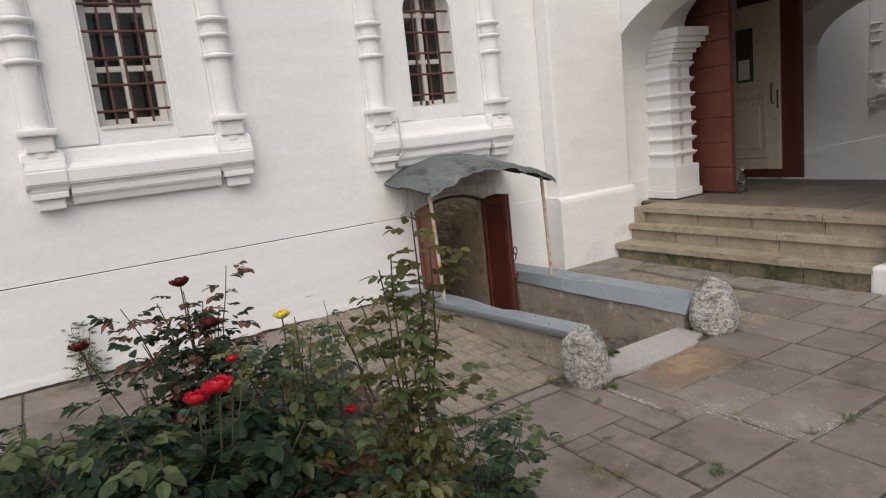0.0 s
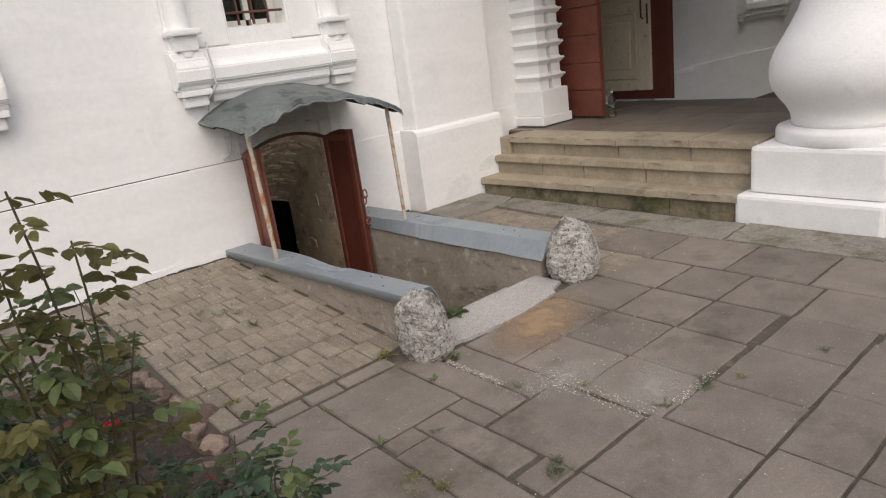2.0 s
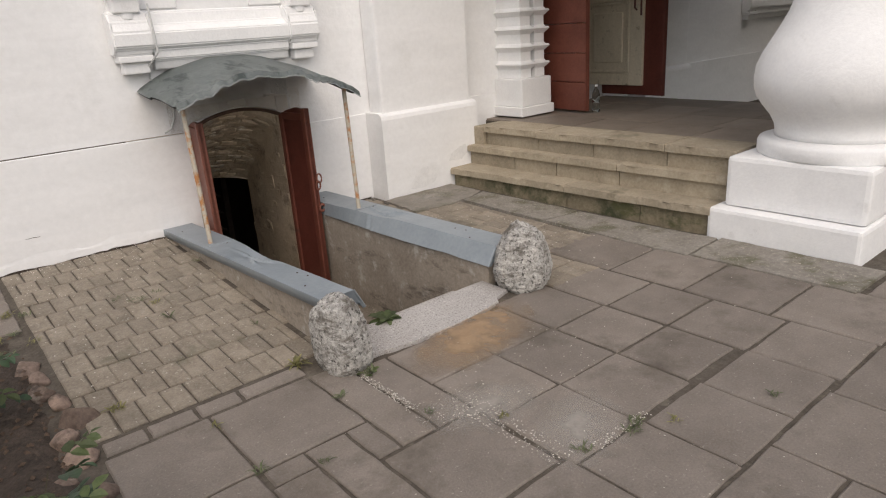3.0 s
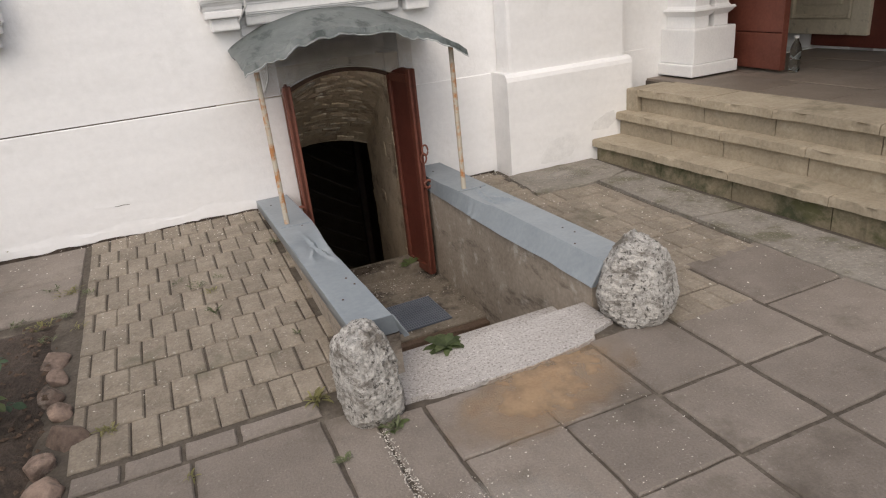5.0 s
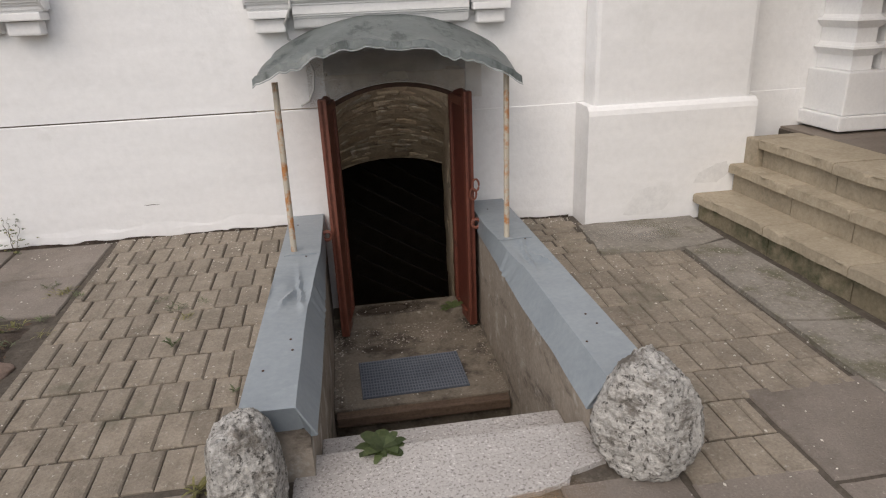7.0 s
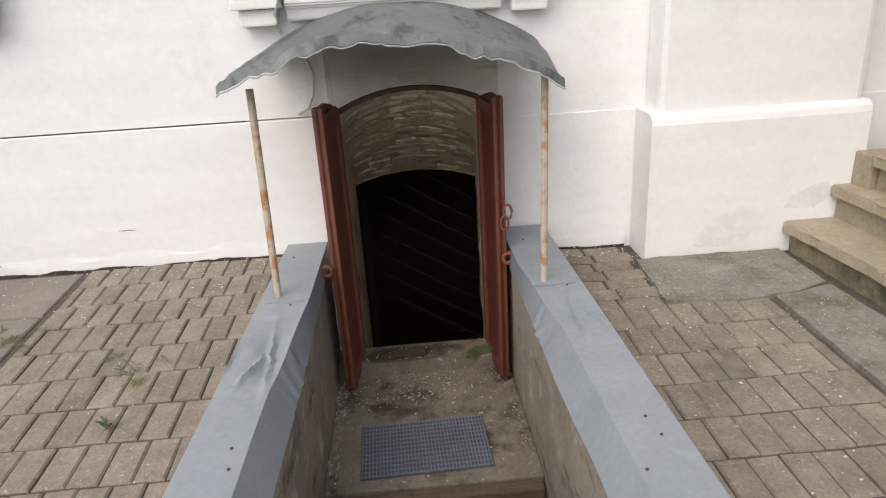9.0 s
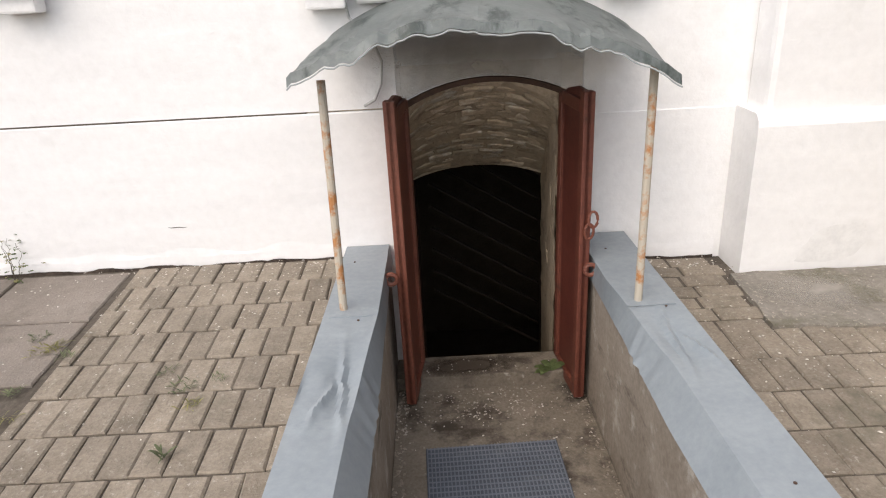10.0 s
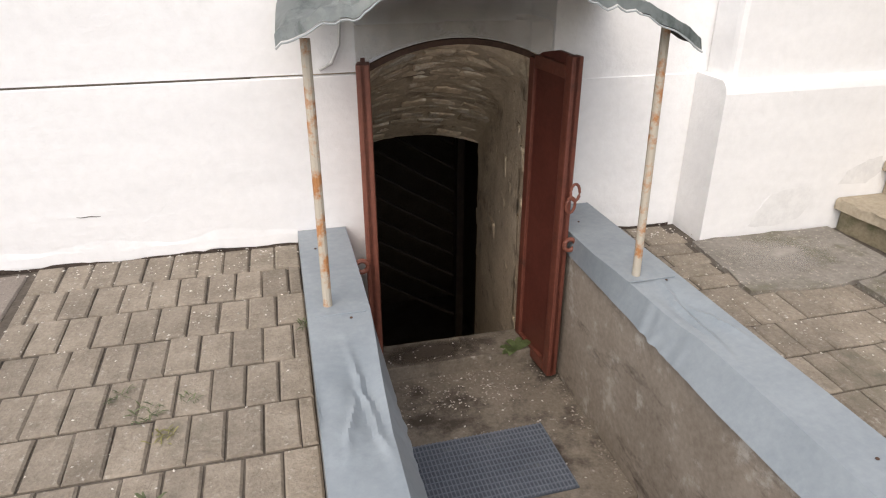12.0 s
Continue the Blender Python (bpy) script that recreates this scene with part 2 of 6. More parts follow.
PLATFORM = material("porch_slabs", (0.170, 0.138, 0.112), (0.265, 0.222, 0.182), 3, 0.6, 0.4, 60, (0.25, 0.225, 0.20), 2.5, (0.55, 0.75), per_piece=0.14)
MAT = material("rubber_mat", (0.055, 0.064, 0.085), (0.09, 0.104, 0.13), 6, 0.6, 0.2, 60, (0.2, 0.2, 0.2), 6, (0.6, 0.8))

RUST_DARK = material("dark_rust", (0.055, 0.030, 0.020), (0.10, 0.055, 0.035), 8, 0.8, 0.3, 60)
RIM = material("pale_sheet_edge", (0.28, 0.31, 0.31), (0.42, 0.45, 0.45), 12, 0.5, 0.2, 60)
BOARD = material("old_dark_board", (0.07, 0.045, 0.03), (0.14, 0.095, 0.065), 8, 0.9, 0.5, 60, stretch=(1, 8, 8))
MAT_RIB = material("worn_mat_ribs", (0.125, 0.145, 0.175), (0.18, 0.20, 0.235), 6, 0.6, 0.2, 60)


# ---- building helpers ----
def part(name, bm, mat, parent=None, label="", smooth=False):
    me = bpy.data.meshes.new(name)
    bmesh.ops.recalc_face_normals(bm, faces=bm.faces)
    if smooth:
        for f in bm.faces:
            f.smooth = True
    bm.to_mesh(me)
    bm.free()
    me.materials.append(mat)
    ob = new(name, me)
    if parent:
        ob.parent = parent
    if label:
        tagged(ob, label)
    return ob


def empty(name, at=(0, 0, 0)):
    ob = new(name)
    ob.location = at
    ob.empty_display_size = 0.1
    return ob


def add_box(bm, x0, x1, y0, y1, z0, z1, bevel=0.0, m=None):
    geom = bmesh.ops.create_cube(bm, size=1.0)["verts"]
    bmesh.ops.transform(bm, verts=geom, matrix=Matrix.Translation(((x0 + x1) / 2, (y0 + y1) / 2, (z0 + z1) / 2)) @ Matrix.Diagonal((x1 - x0, y1 - y0, z1 - z0, 1)))
    if bevel:
        es = list({e for v in geom for e in v.link_edges})
        r = bmesh.ops.bevel(bm, geom=es, offset=bevel, segments=2, affect="EDGES", profile=0.6)
        geom = list({v for f in r["faces"] for v in f.verts} | {v for v in geom if v.is_valid})
    if m is not None:
        bmesh.ops.transform(bm, verts=geom, matrix=m)
    return geom


def box(x0, x1, y0, y1, z0, z1, bevel=0.0):
    bm = bmesh.new()
    add_box(bm, x0, x1, y0, y1, z0, z1, bevel)
    return bm


def add_prism(bm, outline, d0, d1, axis="y"):
    """Extrudes a closed outline of (a, z) from d0 to d1 along axis; axis z takes (x, y)."""
    put = {"y": lambda a, b, d: (a, d, b), "x": lambda a, b, d: (d, a, b), "z": lambda a, b, d: (a, b, d)}[axis]
    v0 = [bm.verts.new(put(a, b, d0)) for a, b in outline]
    v1 = [bm.verts.new(put(a, b, d1)) for a, b in outline]
    bm.faces.new(v0)
    bm.faces.new(v1[::-1])
    k = len(outline)
    for i in range(k):
        bm.faces.new((v0[i], v0[(i + 1) % k], v1[(i + 1) % k], v1[i]))
    return v0 + v1


def add_lathe(bm, profile, at, seg=24, a0=0.0, a1=360.0):
    """Turns a profile of (radius, z) round the vertical through at."""
    rings = []
    closed = abs(a1 - a0) >= 359.9
    count = seg if closed else seg + 1
    for r, z in profile:
        rings.append([bm.verts.new((at[0] + r * math.cos(radians(a0 + (a1 - a0) * i / seg)), at[1] + r * math.sin(radians(a0 + (a1 - a0) * i / seg)), at[2] + z)) for i in range(count)])
    for a, b in zip(rings, rings[1:]):
        for i in range(count if closed else count - 1):
            j = (i + 1) % count
            bm.faces.new((a[i], a[j], b[j], b[i]))
    if closed:
        bm.faces.new(rings[0][::-1])
        bm.faces.new(rings[-1])


def add_tube(bm, pts, r, seg=8, r1=None):
    """A round rod along points, with closed ends; r1 tapers it."""
    pts = [Vector(p) for p in pts]
    rings = []
    up = Vector((0.13, 0.27, 0.95)).normalized()
    for i, p in enumerate(pts):
        d = (pts[min(i + 1, len(pts) - 1)] - pts[max(i - 1, 0)]).normalized()
        s = d.cross(up)
        if s.length < 0.2:
            s = d.cross(Vector((1, 0, 0)))
        s.normalize()
        t = d.cross(s)
        rr = r if r1 is None else r + (r1 - r) * i / (len(pts) - 1)
        rings.append([bm.verts.new(p + s * (rr * math.cos(2 * math.pi * k / seg)) + t * (rr * math.sin(2 * math.pi * k / seg))) for k in range(seg)])
    for a, b in zip(rings, rings[1:]):
        for i in range(seg):
            bm.faces.new((a[i], a[(i + 1) % seg], b[(i + 1) % seg], b[i]))
    bm.faces.new(rings[0][::-1])
    bm.faces.new(rings[-1])


def arc(x0, x1, z_spring, rise, k=14):
    """Points of a segmental arch from (x0, z_spring) to (x1, z_spring), rising in the middle."""
    half = (x1 - x0) / 2
    rad = (half * half + rise * rise) / (2 * rise)
    cx, cz = (x0 + x1) / 2, z_spring + rise - rad
    th = math.asin(min(1.0, half / rad))
    if rise > half:
        th = math.pi - th
    return [(cx + rad * math.sin(-th + 2 * th * i / k), cz + rad * math.cos(-th + 2 * th * i / k)) for i in range(k + 1)]


def ground_z(x, y):
    s = 0.056 + (0.018 - 0.056) * min(1.0, max(0.0, (x - 2.6) / 1.6))
    return s * min(2.6, max(0.0, y - 2.8))


# ---- large structure ----
WALL_Y, BACK_Y, TOP = 5.28, 6.34, 6.0
W1, W2, W3 = 0.745, 3.31, 12.0
CELL0, CELL1 = 2.94, 3.80


def window_arch(cx, z0):
    return arc(cx - 0.25, cx + 0.25, z0 + 0.78, 0.22)


# church wall: thick pieces between the openings, joined into one wall
bm = bmesh.new()
Y0, Y1 = WALL_Y, WALL_Y + 1.06
for x0, x1, z0, z1 in ((-9, W1 - 0.25, 0.868, TOP), (W1 - 0.25, W1 + 0.25, 0.868, 1.88), (W1 + 0.25, CELL0, 0.868, TOP),
                       (CELL0, W2 - 0.25, 1.84, TOP), (W2 + 0.25, CELL1, 1.84, TOP), (CELL1, 6.7, 0.796, TOP),
                       (6.7, 7.9, 3.3, TOP), (7.9, W3 - 0.28, 0.77, TOP), (W3 - 0.28, W3 + 0.28, 0.77, 1.8), (W3 + 0.28, 22, 0.77, TOP)):
    add_box(bm, x0, x1, Y0, Y1, z0, z1)
for cx, z0, h in ((W1, 1.88, 0.25), (W2, 1.84, 0.25), (W3, 1.8, 0.28)):
    a = arc(cx - h, cx + h, z0 + 0.85, 0.22)
    add_prism(bm, a + [(cx + h, TOP), (cx - h, TOP)], Y0, Y1)
cell_arch = arc(CELL0, CELL1, 0.87, 0.12)
add_prism(bm, cell_arch + [(CELL1, 1.84), (CELL0, 1.84)], Y0, Y0 + 0.3)
add_box(bm, CELL0, CELL1, Y0 + 0.3, Y1, 1.05, 1.84)
# lower courses stand a little proud of the upper wall
for x0, x1, y0, z1 in ((-9, CELL0, WALL_Y - 0.014, 0.860), (CELL1, 6.7, WALL_Y - 0.006, 0.796), (7.9, 22, WALL_Y - 0.02, 0.77)):
    add_prism(bm, [(y0, -1.6), (Y1, -1.6), (Y1, z1), (y0 + 0.004, z1), (y0, z1 - 0.004)], x0, x1, "x")
add_box(bm, 6.7, 7.9, WALL_Y, Y1, -1.6, 0.56)
# thin overlay painting the canopy's shade and grime above the door arch
shade_bm = bmesh.new()
low = arc(CELL0, CELL1, 0.872, 0.12)
add_prism(shade_bm, low + [(CELL1 + 0.10, 0.872), (CELL1 + 0.10, 1.24), (CELL0 - 0.10, 1.24), (CELL0 - 0.10, 0.872)], WALL_Y - 0.003, WALL_Y + 0.0)
bmesh.ops.translate(shade_bm, verts=shade_bm.verts, vec=(-3.37, -WALL_Y, -1.02))
head_shade = part("trim_door_head", shade_bm, SHADE_GRIME)
head_shade.location = (3.37, WALL_Y, 1.02)
tagged(head_shade, "canopy shade and grime on the plaster over the cellar door", "plaster", kind="structure")
church_wall = tagged(part("wall_north", bm, WHITE), "whitewashed thick masonry church wall with uneven plaster", "wall", kind="structure")

# corner buttresses of the porch, each with a taller base
for name, x0, x1, yb in (("buttress", 4.56, 5.60, 5.082), ("buttress", 8.45, 9.40, 5.062)):
    bm = bmesh.new()
    add_box(bm, x0, x1, yb, WALL_Y - 0.001, 0.75, TOP, 0.03)
    b = tagged(part("wall_buttress", bm, WHITE), "whitewashed flat wall buttress with a projecting base", "wall", kind="structure")
    bm = bmesh.new()
    add_prism(bm, [(yb - 0.047, -0.2), (WALL_Y - 0.008, -0.2), (WALL_Y - 0.008, 0.80), (yb - 0.004, 0.798), (yb - 0.02, 0.79), (yb - 0.038, 0.772), (yb - 0.047, 0.742)], x0 - 0.045, x1 + 0.03, "x")
    part("base", bm, WHITE, b)

# ground with the hole of the stair pit
PIT = (2.80, 3.84, 3.00, 5.27)
bm = bmesh.new()
xs = sorted({-200, -60, -20, *[round(-8 + 0.4 * i, 3) for i in range(44)], PIT[0], PIT[1], 20, 60, 200})
ys = sorted({-200, -60, -20, *[round(-6 + 0.4 * i, 3) for i in range(28)], PIT[2], PIT[3]})
ys = [y for y in ys if y <= PIT[3]]
gv = {}
for i, x in enumerate(xs):
    for j, y in enumerate(ys):
        gv[i, j] = bm.verts.new((x, y, ground_z(x, y) - 0.011))
for i in range(len(xs) - 1):
    for j in range(len(ys) - 1):
        cx, cy = (xs[i] + xs[i + 1]) / 2, (ys[j] + ys[j + 1]) / 2
        if not (PIT[0] < cx < PIT[1] and PIT[2] < cy < PIT[3]):
            bm.faces.new((gv[i, j], gv[i + 1, j], gv[i + 1, j + 1], gv[i, j + 1]))
tagged(part("ground", bm, JOINT), "bare trodden earth between the paving stones", "ground", kind="structure")

# stair pit: side walls, landing, steps, threshold

def rail_top(y, near, far):
    return far + (near - far) * (5.28 - y) / 2.3


for side, x_in, x_out, near, far, y_end in (("west", 2.845, 2.67, 0.285, 0.185, 2.97), ("east", 3.795, 3.99, 0.225, 0.190, 3.02)):
    bm = bmesh.new()
    x_mid = x_in + (0.075 if x_out > x_in else -0.075)
    for xa, xb, drop in ((x_in, x_mid, 0.088), (x_mid, x_out, 0.04)):
        lo, hi = sorted((xa, xb))
        add_prism(bm, [(y_end, -1.2), (5.268, -1.2), (5.268, far - drop), (y_end, near - drop)], lo, hi, "x")
    tagged(part("wall_pit_" + side, bm, CEMENT), "stained cement-rendered side wall of the cellar stair", "wall", kind="structure")
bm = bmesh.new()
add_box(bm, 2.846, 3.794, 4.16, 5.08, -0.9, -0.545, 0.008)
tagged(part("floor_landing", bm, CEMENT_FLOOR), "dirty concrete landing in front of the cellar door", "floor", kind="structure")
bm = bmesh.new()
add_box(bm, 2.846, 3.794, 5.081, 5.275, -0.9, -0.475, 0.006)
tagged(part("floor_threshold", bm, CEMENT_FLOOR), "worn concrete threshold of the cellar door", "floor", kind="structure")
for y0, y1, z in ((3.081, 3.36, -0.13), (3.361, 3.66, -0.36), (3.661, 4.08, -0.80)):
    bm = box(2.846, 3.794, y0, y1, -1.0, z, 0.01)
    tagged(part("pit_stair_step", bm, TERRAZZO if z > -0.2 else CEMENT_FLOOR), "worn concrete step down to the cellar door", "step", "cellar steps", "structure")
bm = bmesh.new()
front = []
for i in range(41):
    x = 2.775 + 1.02 * i / 40
    y = 2.785 - 0.045 * math.sin(math.pi * min(1.0, (x - 2.775) / 0.9)) + 0.016 * noise.noise(Vector((x * 9, 0, 4))) + 0.010 * noise.noise(Vector((x * 31, 0, 4)))
    if x > 3.66:
        y += 0.045 + 0.25 * (x - 3.66)
    front.append((x, y))
add_prism(bm, front + [(3.795, 3.08), (2.775, 3.08)], -0.3, 0.012, "z")
bmesh.ops.bevel(bm, geom=[e for e in bm.edges if all(v.co.z > 0.01 for v in e.verts)], offset=0.006, segments=2, affect="EDGES")
tagged(part("pit_sill", bm, TERRAZZO), "pale terrazzo entrance slab at the head of the cellar steps", "slab", kind="structure")

# cellar passage behind the door
bm = bmesh.new()
add_prism(bm, [(CELL0 + 0.02, 5.30), (2.948, BACK_Y - 0.002), (2.5, BACK_Y - 0.002), (2.5, 5.30)], -1.6, 1.04, "z")
add_prism(bm, [(3.70, 5.30), (3.793, BACK_Y - 0.002), (4.2, BACK_Y - 0.002), (4.2, 5.30)], -1.6, 1.04, "z")
tagged(part("wall_passage", bm, PLASTER_DIRTY), "dirty plastered jambs of the cellar passage", "wall", kind="structure")
bm = bmesh.new()
inner = arc(2.95, 3.79, 0.205, 0.08, 10)
add_prism(bm, inner + [(4.2, 0.205), (4.2, 1.3), (2.5, 1.3), (2.5, 0.205)], BACK_Y, BACK_Y + 0.3)
tagged(part("wall_passage_head", bm, PLASTER_DIRTY), "rough wall over the inner cellar opening", "wall", kind="structure")
# unseen cellar closed by boxes whose colour holds its darkness
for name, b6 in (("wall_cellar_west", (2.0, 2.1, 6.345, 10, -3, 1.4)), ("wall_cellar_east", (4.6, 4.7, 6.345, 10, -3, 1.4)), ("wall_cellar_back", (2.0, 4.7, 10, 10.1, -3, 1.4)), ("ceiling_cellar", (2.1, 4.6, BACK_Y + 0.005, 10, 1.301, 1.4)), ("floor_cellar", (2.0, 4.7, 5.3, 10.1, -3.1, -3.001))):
    tagged(part(name, box(*b6), UNLIT), "dark-coloured box standing in for the unlit cellar", "wall", kind="structure")

# porch steps and floor
PORCH_Y0 = 2.42
STEP_ROWS = ((5.245, 5.385, -0.1, 0.200, 5.03, (2.50, 3.05, 3.72, 4.33, 5.03)), (5.465, 5.56, 0.1, 0.380, 5.03, (2.48, 3.36, 3.98, 4.46, 5.03)), (5.57, 5.62, 0.28, 0.553, 4.90, (2.46, 3.0, 3.66, 4.25, 4.90)))
for k, (xa, xb, z0, z1, ye, cuts) in enumerate(STEP_ROWS):
    step = tagged(empty("porch_step", (5.5, 3.7, z0)), "worn yellowish limestone porch step with mossy risers", "step", "porch steps", "structure")
    for ya, yb in zip(cuts, cuts[1:]):
        # tread slab with a rounded nose, over a set-back riser block
        fa, fb = (xa + (xb - xa) * (5.03 - y) / 2.55 for y in (ya, yb))
        for nm, set_, zz0, zz1, gap in (("tread", 0.0, z1 - 0.055, z1, 0.003), ("riser", 0.042 if k else 0.046, z0, z1 - 0.056, 0.004)):
            bm = bmesh.new()
            n = 14
            pts = []
            for i in range(n + 1):
                y = ya + gap + (yb - ya - 2 * gap) * i / n
                x = fa + (fb - fa) * i / n + set_ + 0.012 * noise.noise(Vector((y * 4.5, z1 * 9, 3))) + 0.008 * noise.noise(Vector((y * 17, z1 * 9, zz0))) + 0.012 * noise.noise(Vector((y * 1.2, z1 * 5, 7)))
                pts.append((x, y))
            add_prism(bm, pts + [(5.96, yb - gap), (5.96, ya + gap)], zz0, zz1, "z")
            if nm == "tread":
                es = [e for e in bm.edges if all(v.co.z > zz1 - 0.001 and v.co.x < 5.9 for v in e.verts)]
                bmesh.ops.bevel(bm, geom=es, offset=0.018, segments=3, affect="EDGES", profile=0.5)
            bmesh.ops.translate(bm, verts=bm.verts, vec=(-5.5, -3.7, -z0 + 0.004 * noise.noise(Vector((ya * 3, z1, 1)))))
            part(nm, bm, LIME if nm == "tread" or k > 0 else LIME_MOSS, step)
# end stone of the top step beside the buttress
tagged(part("step_end_stone", box(5.575, 5.95, 4.905, 5.035, 0.36, 0.55, 0.012), LIME), "square limestone end stone of the porch step", "stone", kind="structure")
porch_floor = tagged(part("floor_porch", box(5.965, 7.95, 1.7, WALL_Y - 0.002, -0.2, 0.535, 0.01), JOINT), "dark stone slab floor of the porch", "floor", kind="structure")
FLOOR_ROWS = ((5.965, 6.45), (6.45, 6.98), (6.98, 7.45), (7.45, 7.96))
for k, (xa, xb) in enumerate(FLOOR_ROWS):
    ycut = [1.72 + 0.12 * k, 2.4, 3.0 + 0.1 * (k % 2), 3.62, 4.15 + 0.15 * (k % 2), 4.75, 5.27]
    for ya, yb in zip(ycut, ycut[1:]):
        z = 0.552 + 0.003 * noise.noise(Vector((xa * 5, ya * 5, 0)))
        part("slab", box(xa + 0.003, xb - 0.003, ya + 0.003, yb - 0.003, 0.5, z, 0.006), PLATFORM, porch_floor)

# porch arch wall, ceiling
bm = bmesh.new()
half, cy = 1.499, 3.78
a = [(cy - half * math.cos(math.pi * i / 24), 2.03 + 0.78 * math.sin(math.pi * i / 24)) for i in range(25)]
add_prism(bm, a + [(WALL_Y - 0.0005, TOP), (1.4, TOP), (1.4, 2.03)], 5.601, 6.15, "x")
tagged(part("wall_porch_arch", bm, WHITE), "whitewashed round arch of the porch", "wall", kind="structure")
bm = bmesh.new()
a = [(cy - 1.25 * math.cos(math.pi * i / 24), 2.43 + 0.55 * math.sin(math.pi * i / 24)) for i in range(25)]
add_prism(bm, a + [(WALL_Y - 0.001, 2.43), (WALL_Y - 0.001, TOP), (1.4, TOP), (1.4, 2.43)], 6.151, 6.55, "x")
tagged(part("wall_porch_inner_arch", bm, WHITE), "whitewashed inner order of the porch arch", "wall", kind="structure")
bm = bmesh.new()
a = [(cy - 1.3 * math.cos(math.pi * i / 24), 2.1 + 0.66 * math.sin(math.pi * i / 24)) for i in range(25)]
add_prism(bm, a + [(5.09, 2.1), (5.09, TOP), (1.4, TOP), (1.4, 2.1)], 8.5, 9.39, "x")
tagged(part("wall_porch_far_arch", bm, WHITE), "whitewashed far arch of the porch", "wall", kind="structure")
bm = box(6.551, 8.499, 1.4, WALL_Y - 0.002, 3.0, 3.2)
tagged(part("ceiling", bm, WHITE), "whitewashed porch ceiling", "ceiling", kind="structure")

# plain side wall added to close the porch and darken its inside
bm = bmesh.new()
a = [(7.97 - 0.75 * math.cos(math.pi * i / 20), 1.7 + 0.6 * math.sin(math.pi * i / 20)) for i in range(21)]
add_prism(bm, a + [(9.39, 1.7), (9.39, TOP), (6.551, TOP), (6.551, 1.7)], 1.4, 1.9)
tagged(part("wall_porch_side", bm, WHITE), "added whitewashed porch side wall above an arch, keeping sky light out", "wall", kind="structure")
# roof out of view, added to block the sky over the porch
tagged(part("roof_porch", box(5.6, 9.4, 1.4, WALL_Y, 3.4, 3.5), PLATFORM), "added porch roof keeping sky light out", "roof", kind="structure")
# open joint in the plaster above the lower courses, its shade a dark strip
tagged(part("trim_crack", box(-9, 2.52, WALL_Y - 0.0015, WALL_Y + 0.01, 0.8602, 0.8677), JOINT), "dark strip painting the shade inside the joint along the plaster ledge", "joint", kind="structure")

# porch pillar
pillar = empty("porch_pillar", (5.97, 1.96, 0))
tagged(pillar, "bulbous whitewashed masonry porch pillar on a square plinth", "pillar")
bm = bmesh.new()
add_box(bm, -0.58, 0.58, -0.39, 0.56, -0.1, 0.205, 0.025)
part("plinth", bm, WHITE_TRIM, pillar)
bm = bmesh.new()
add_box(bm, -0.485, 0.485, -0.37, 0.495, 0.206, 0.545, 0.03)
part("block", bm, WHITE_TRIM, pillar)
bm = bmesh.new()
add_lathe(bm, [(0.475, 0.542), (0.485, 0.555), (0.485, 0.62), (0.475, 0.64), (0.44, 0.65), (0.39, 0.655)], (0, 0, 0), 48)
part("collar", bm, WHITE_TRIM, pillar, smooth=True)
bm = bmesh.new()
prof = [(0.385, 0.656), (0.385, 0.69), (0.392, 0.73), (0.425, 0.79), (0.475, 0.85), (0.515, 0.91), (0.537, 0.97), (0.543, 1.03), (0.535, 1.10), (0.505, 1.18), (0.46, 1.26), (0.41, 1.35), (0.365, 1.44), (0.335, 1.54), (0.32, 1.64), (0.325, 1.76), (0.345, 1.86), (0.38, 1.92), (0.38, 1.97)]
add_lathe(bm, prof, (0, 0, 0), 64)
for v in bm.verts:
    v.co += Vector((v.co.x, v.co.y, 0)) * (0.012 * noise.noise(v.co * 3.0) + 0.006 * noise.noise(v.co * 9.0))
part("shaft", bm, WHITE_TRIM, pillar, smooth=True)

# ---- cellar entrance things ----
# rough boulders at the ends of the side walls
def boulder(at, rx, ry, h, seed, boxy, cuts, taper_by, turn=0.0):
    bm = bmesh.new()
    bmesh.ops.create_icosphere(bm, subdivisions=6, radius=1.0)
    planes = [(Vector(c).normalized(), d) for c, d in cuts]
    for v in bm.verts:
        d = v.co.normalized()
        e = d / ((abs(d.x) ** boxy + abs(d.y) ** boxy + abs(d.z) ** boxy) ** (1.0 / boxy))
        k = 1 + 0.10 * noise.noise(d * 1.6 + Vector((seed, 0, 0))) + 0.05 * noise.noise(d * 4 + Vector((0, seed, 0)))
        p = e * k
        for c, lim in planes:
            over = p.dot(c) - lim
            if over > 0:
                p -= c * over * 0.88
        f = 0.030 * noise.noise(d * 11 + Vector((0, 0, seed))) + 0.028 * noise.noise(Vector((p.x * 7, p.y * 7, p.z * 24 + seed))) + 0.018 * noise.noise(Vector((p.x * 30, p.y * 30, p.z * 38 + seed)))
        p += d * f
        tp = 1.0 - taper_by * max(0.0, p.z + 0.2) ** 1.4
        v.co = Vector((p.x * rx * tp, p.y * ry * tp, max(p.z, -0.8) * h * 0.55 + h * 0.42))
    ob = part("boulder", bm, BOULDER, None, smooth=True)
    ob.location, ob.rotation_euler = at, (0, 0, radians(turn))
    return tagged(ob, "pale rough granite boulder ending the stair wall", "boulder", "boulders at the cellar steps")


boulder((2.655, 2.84, -0.01), 0.116, 0.150, 0.36, 3.1, 3.2, (((-1, -0.4, 0.1), 0.92), ((0.3, -1, 0.35), 0.85)), 0.16)
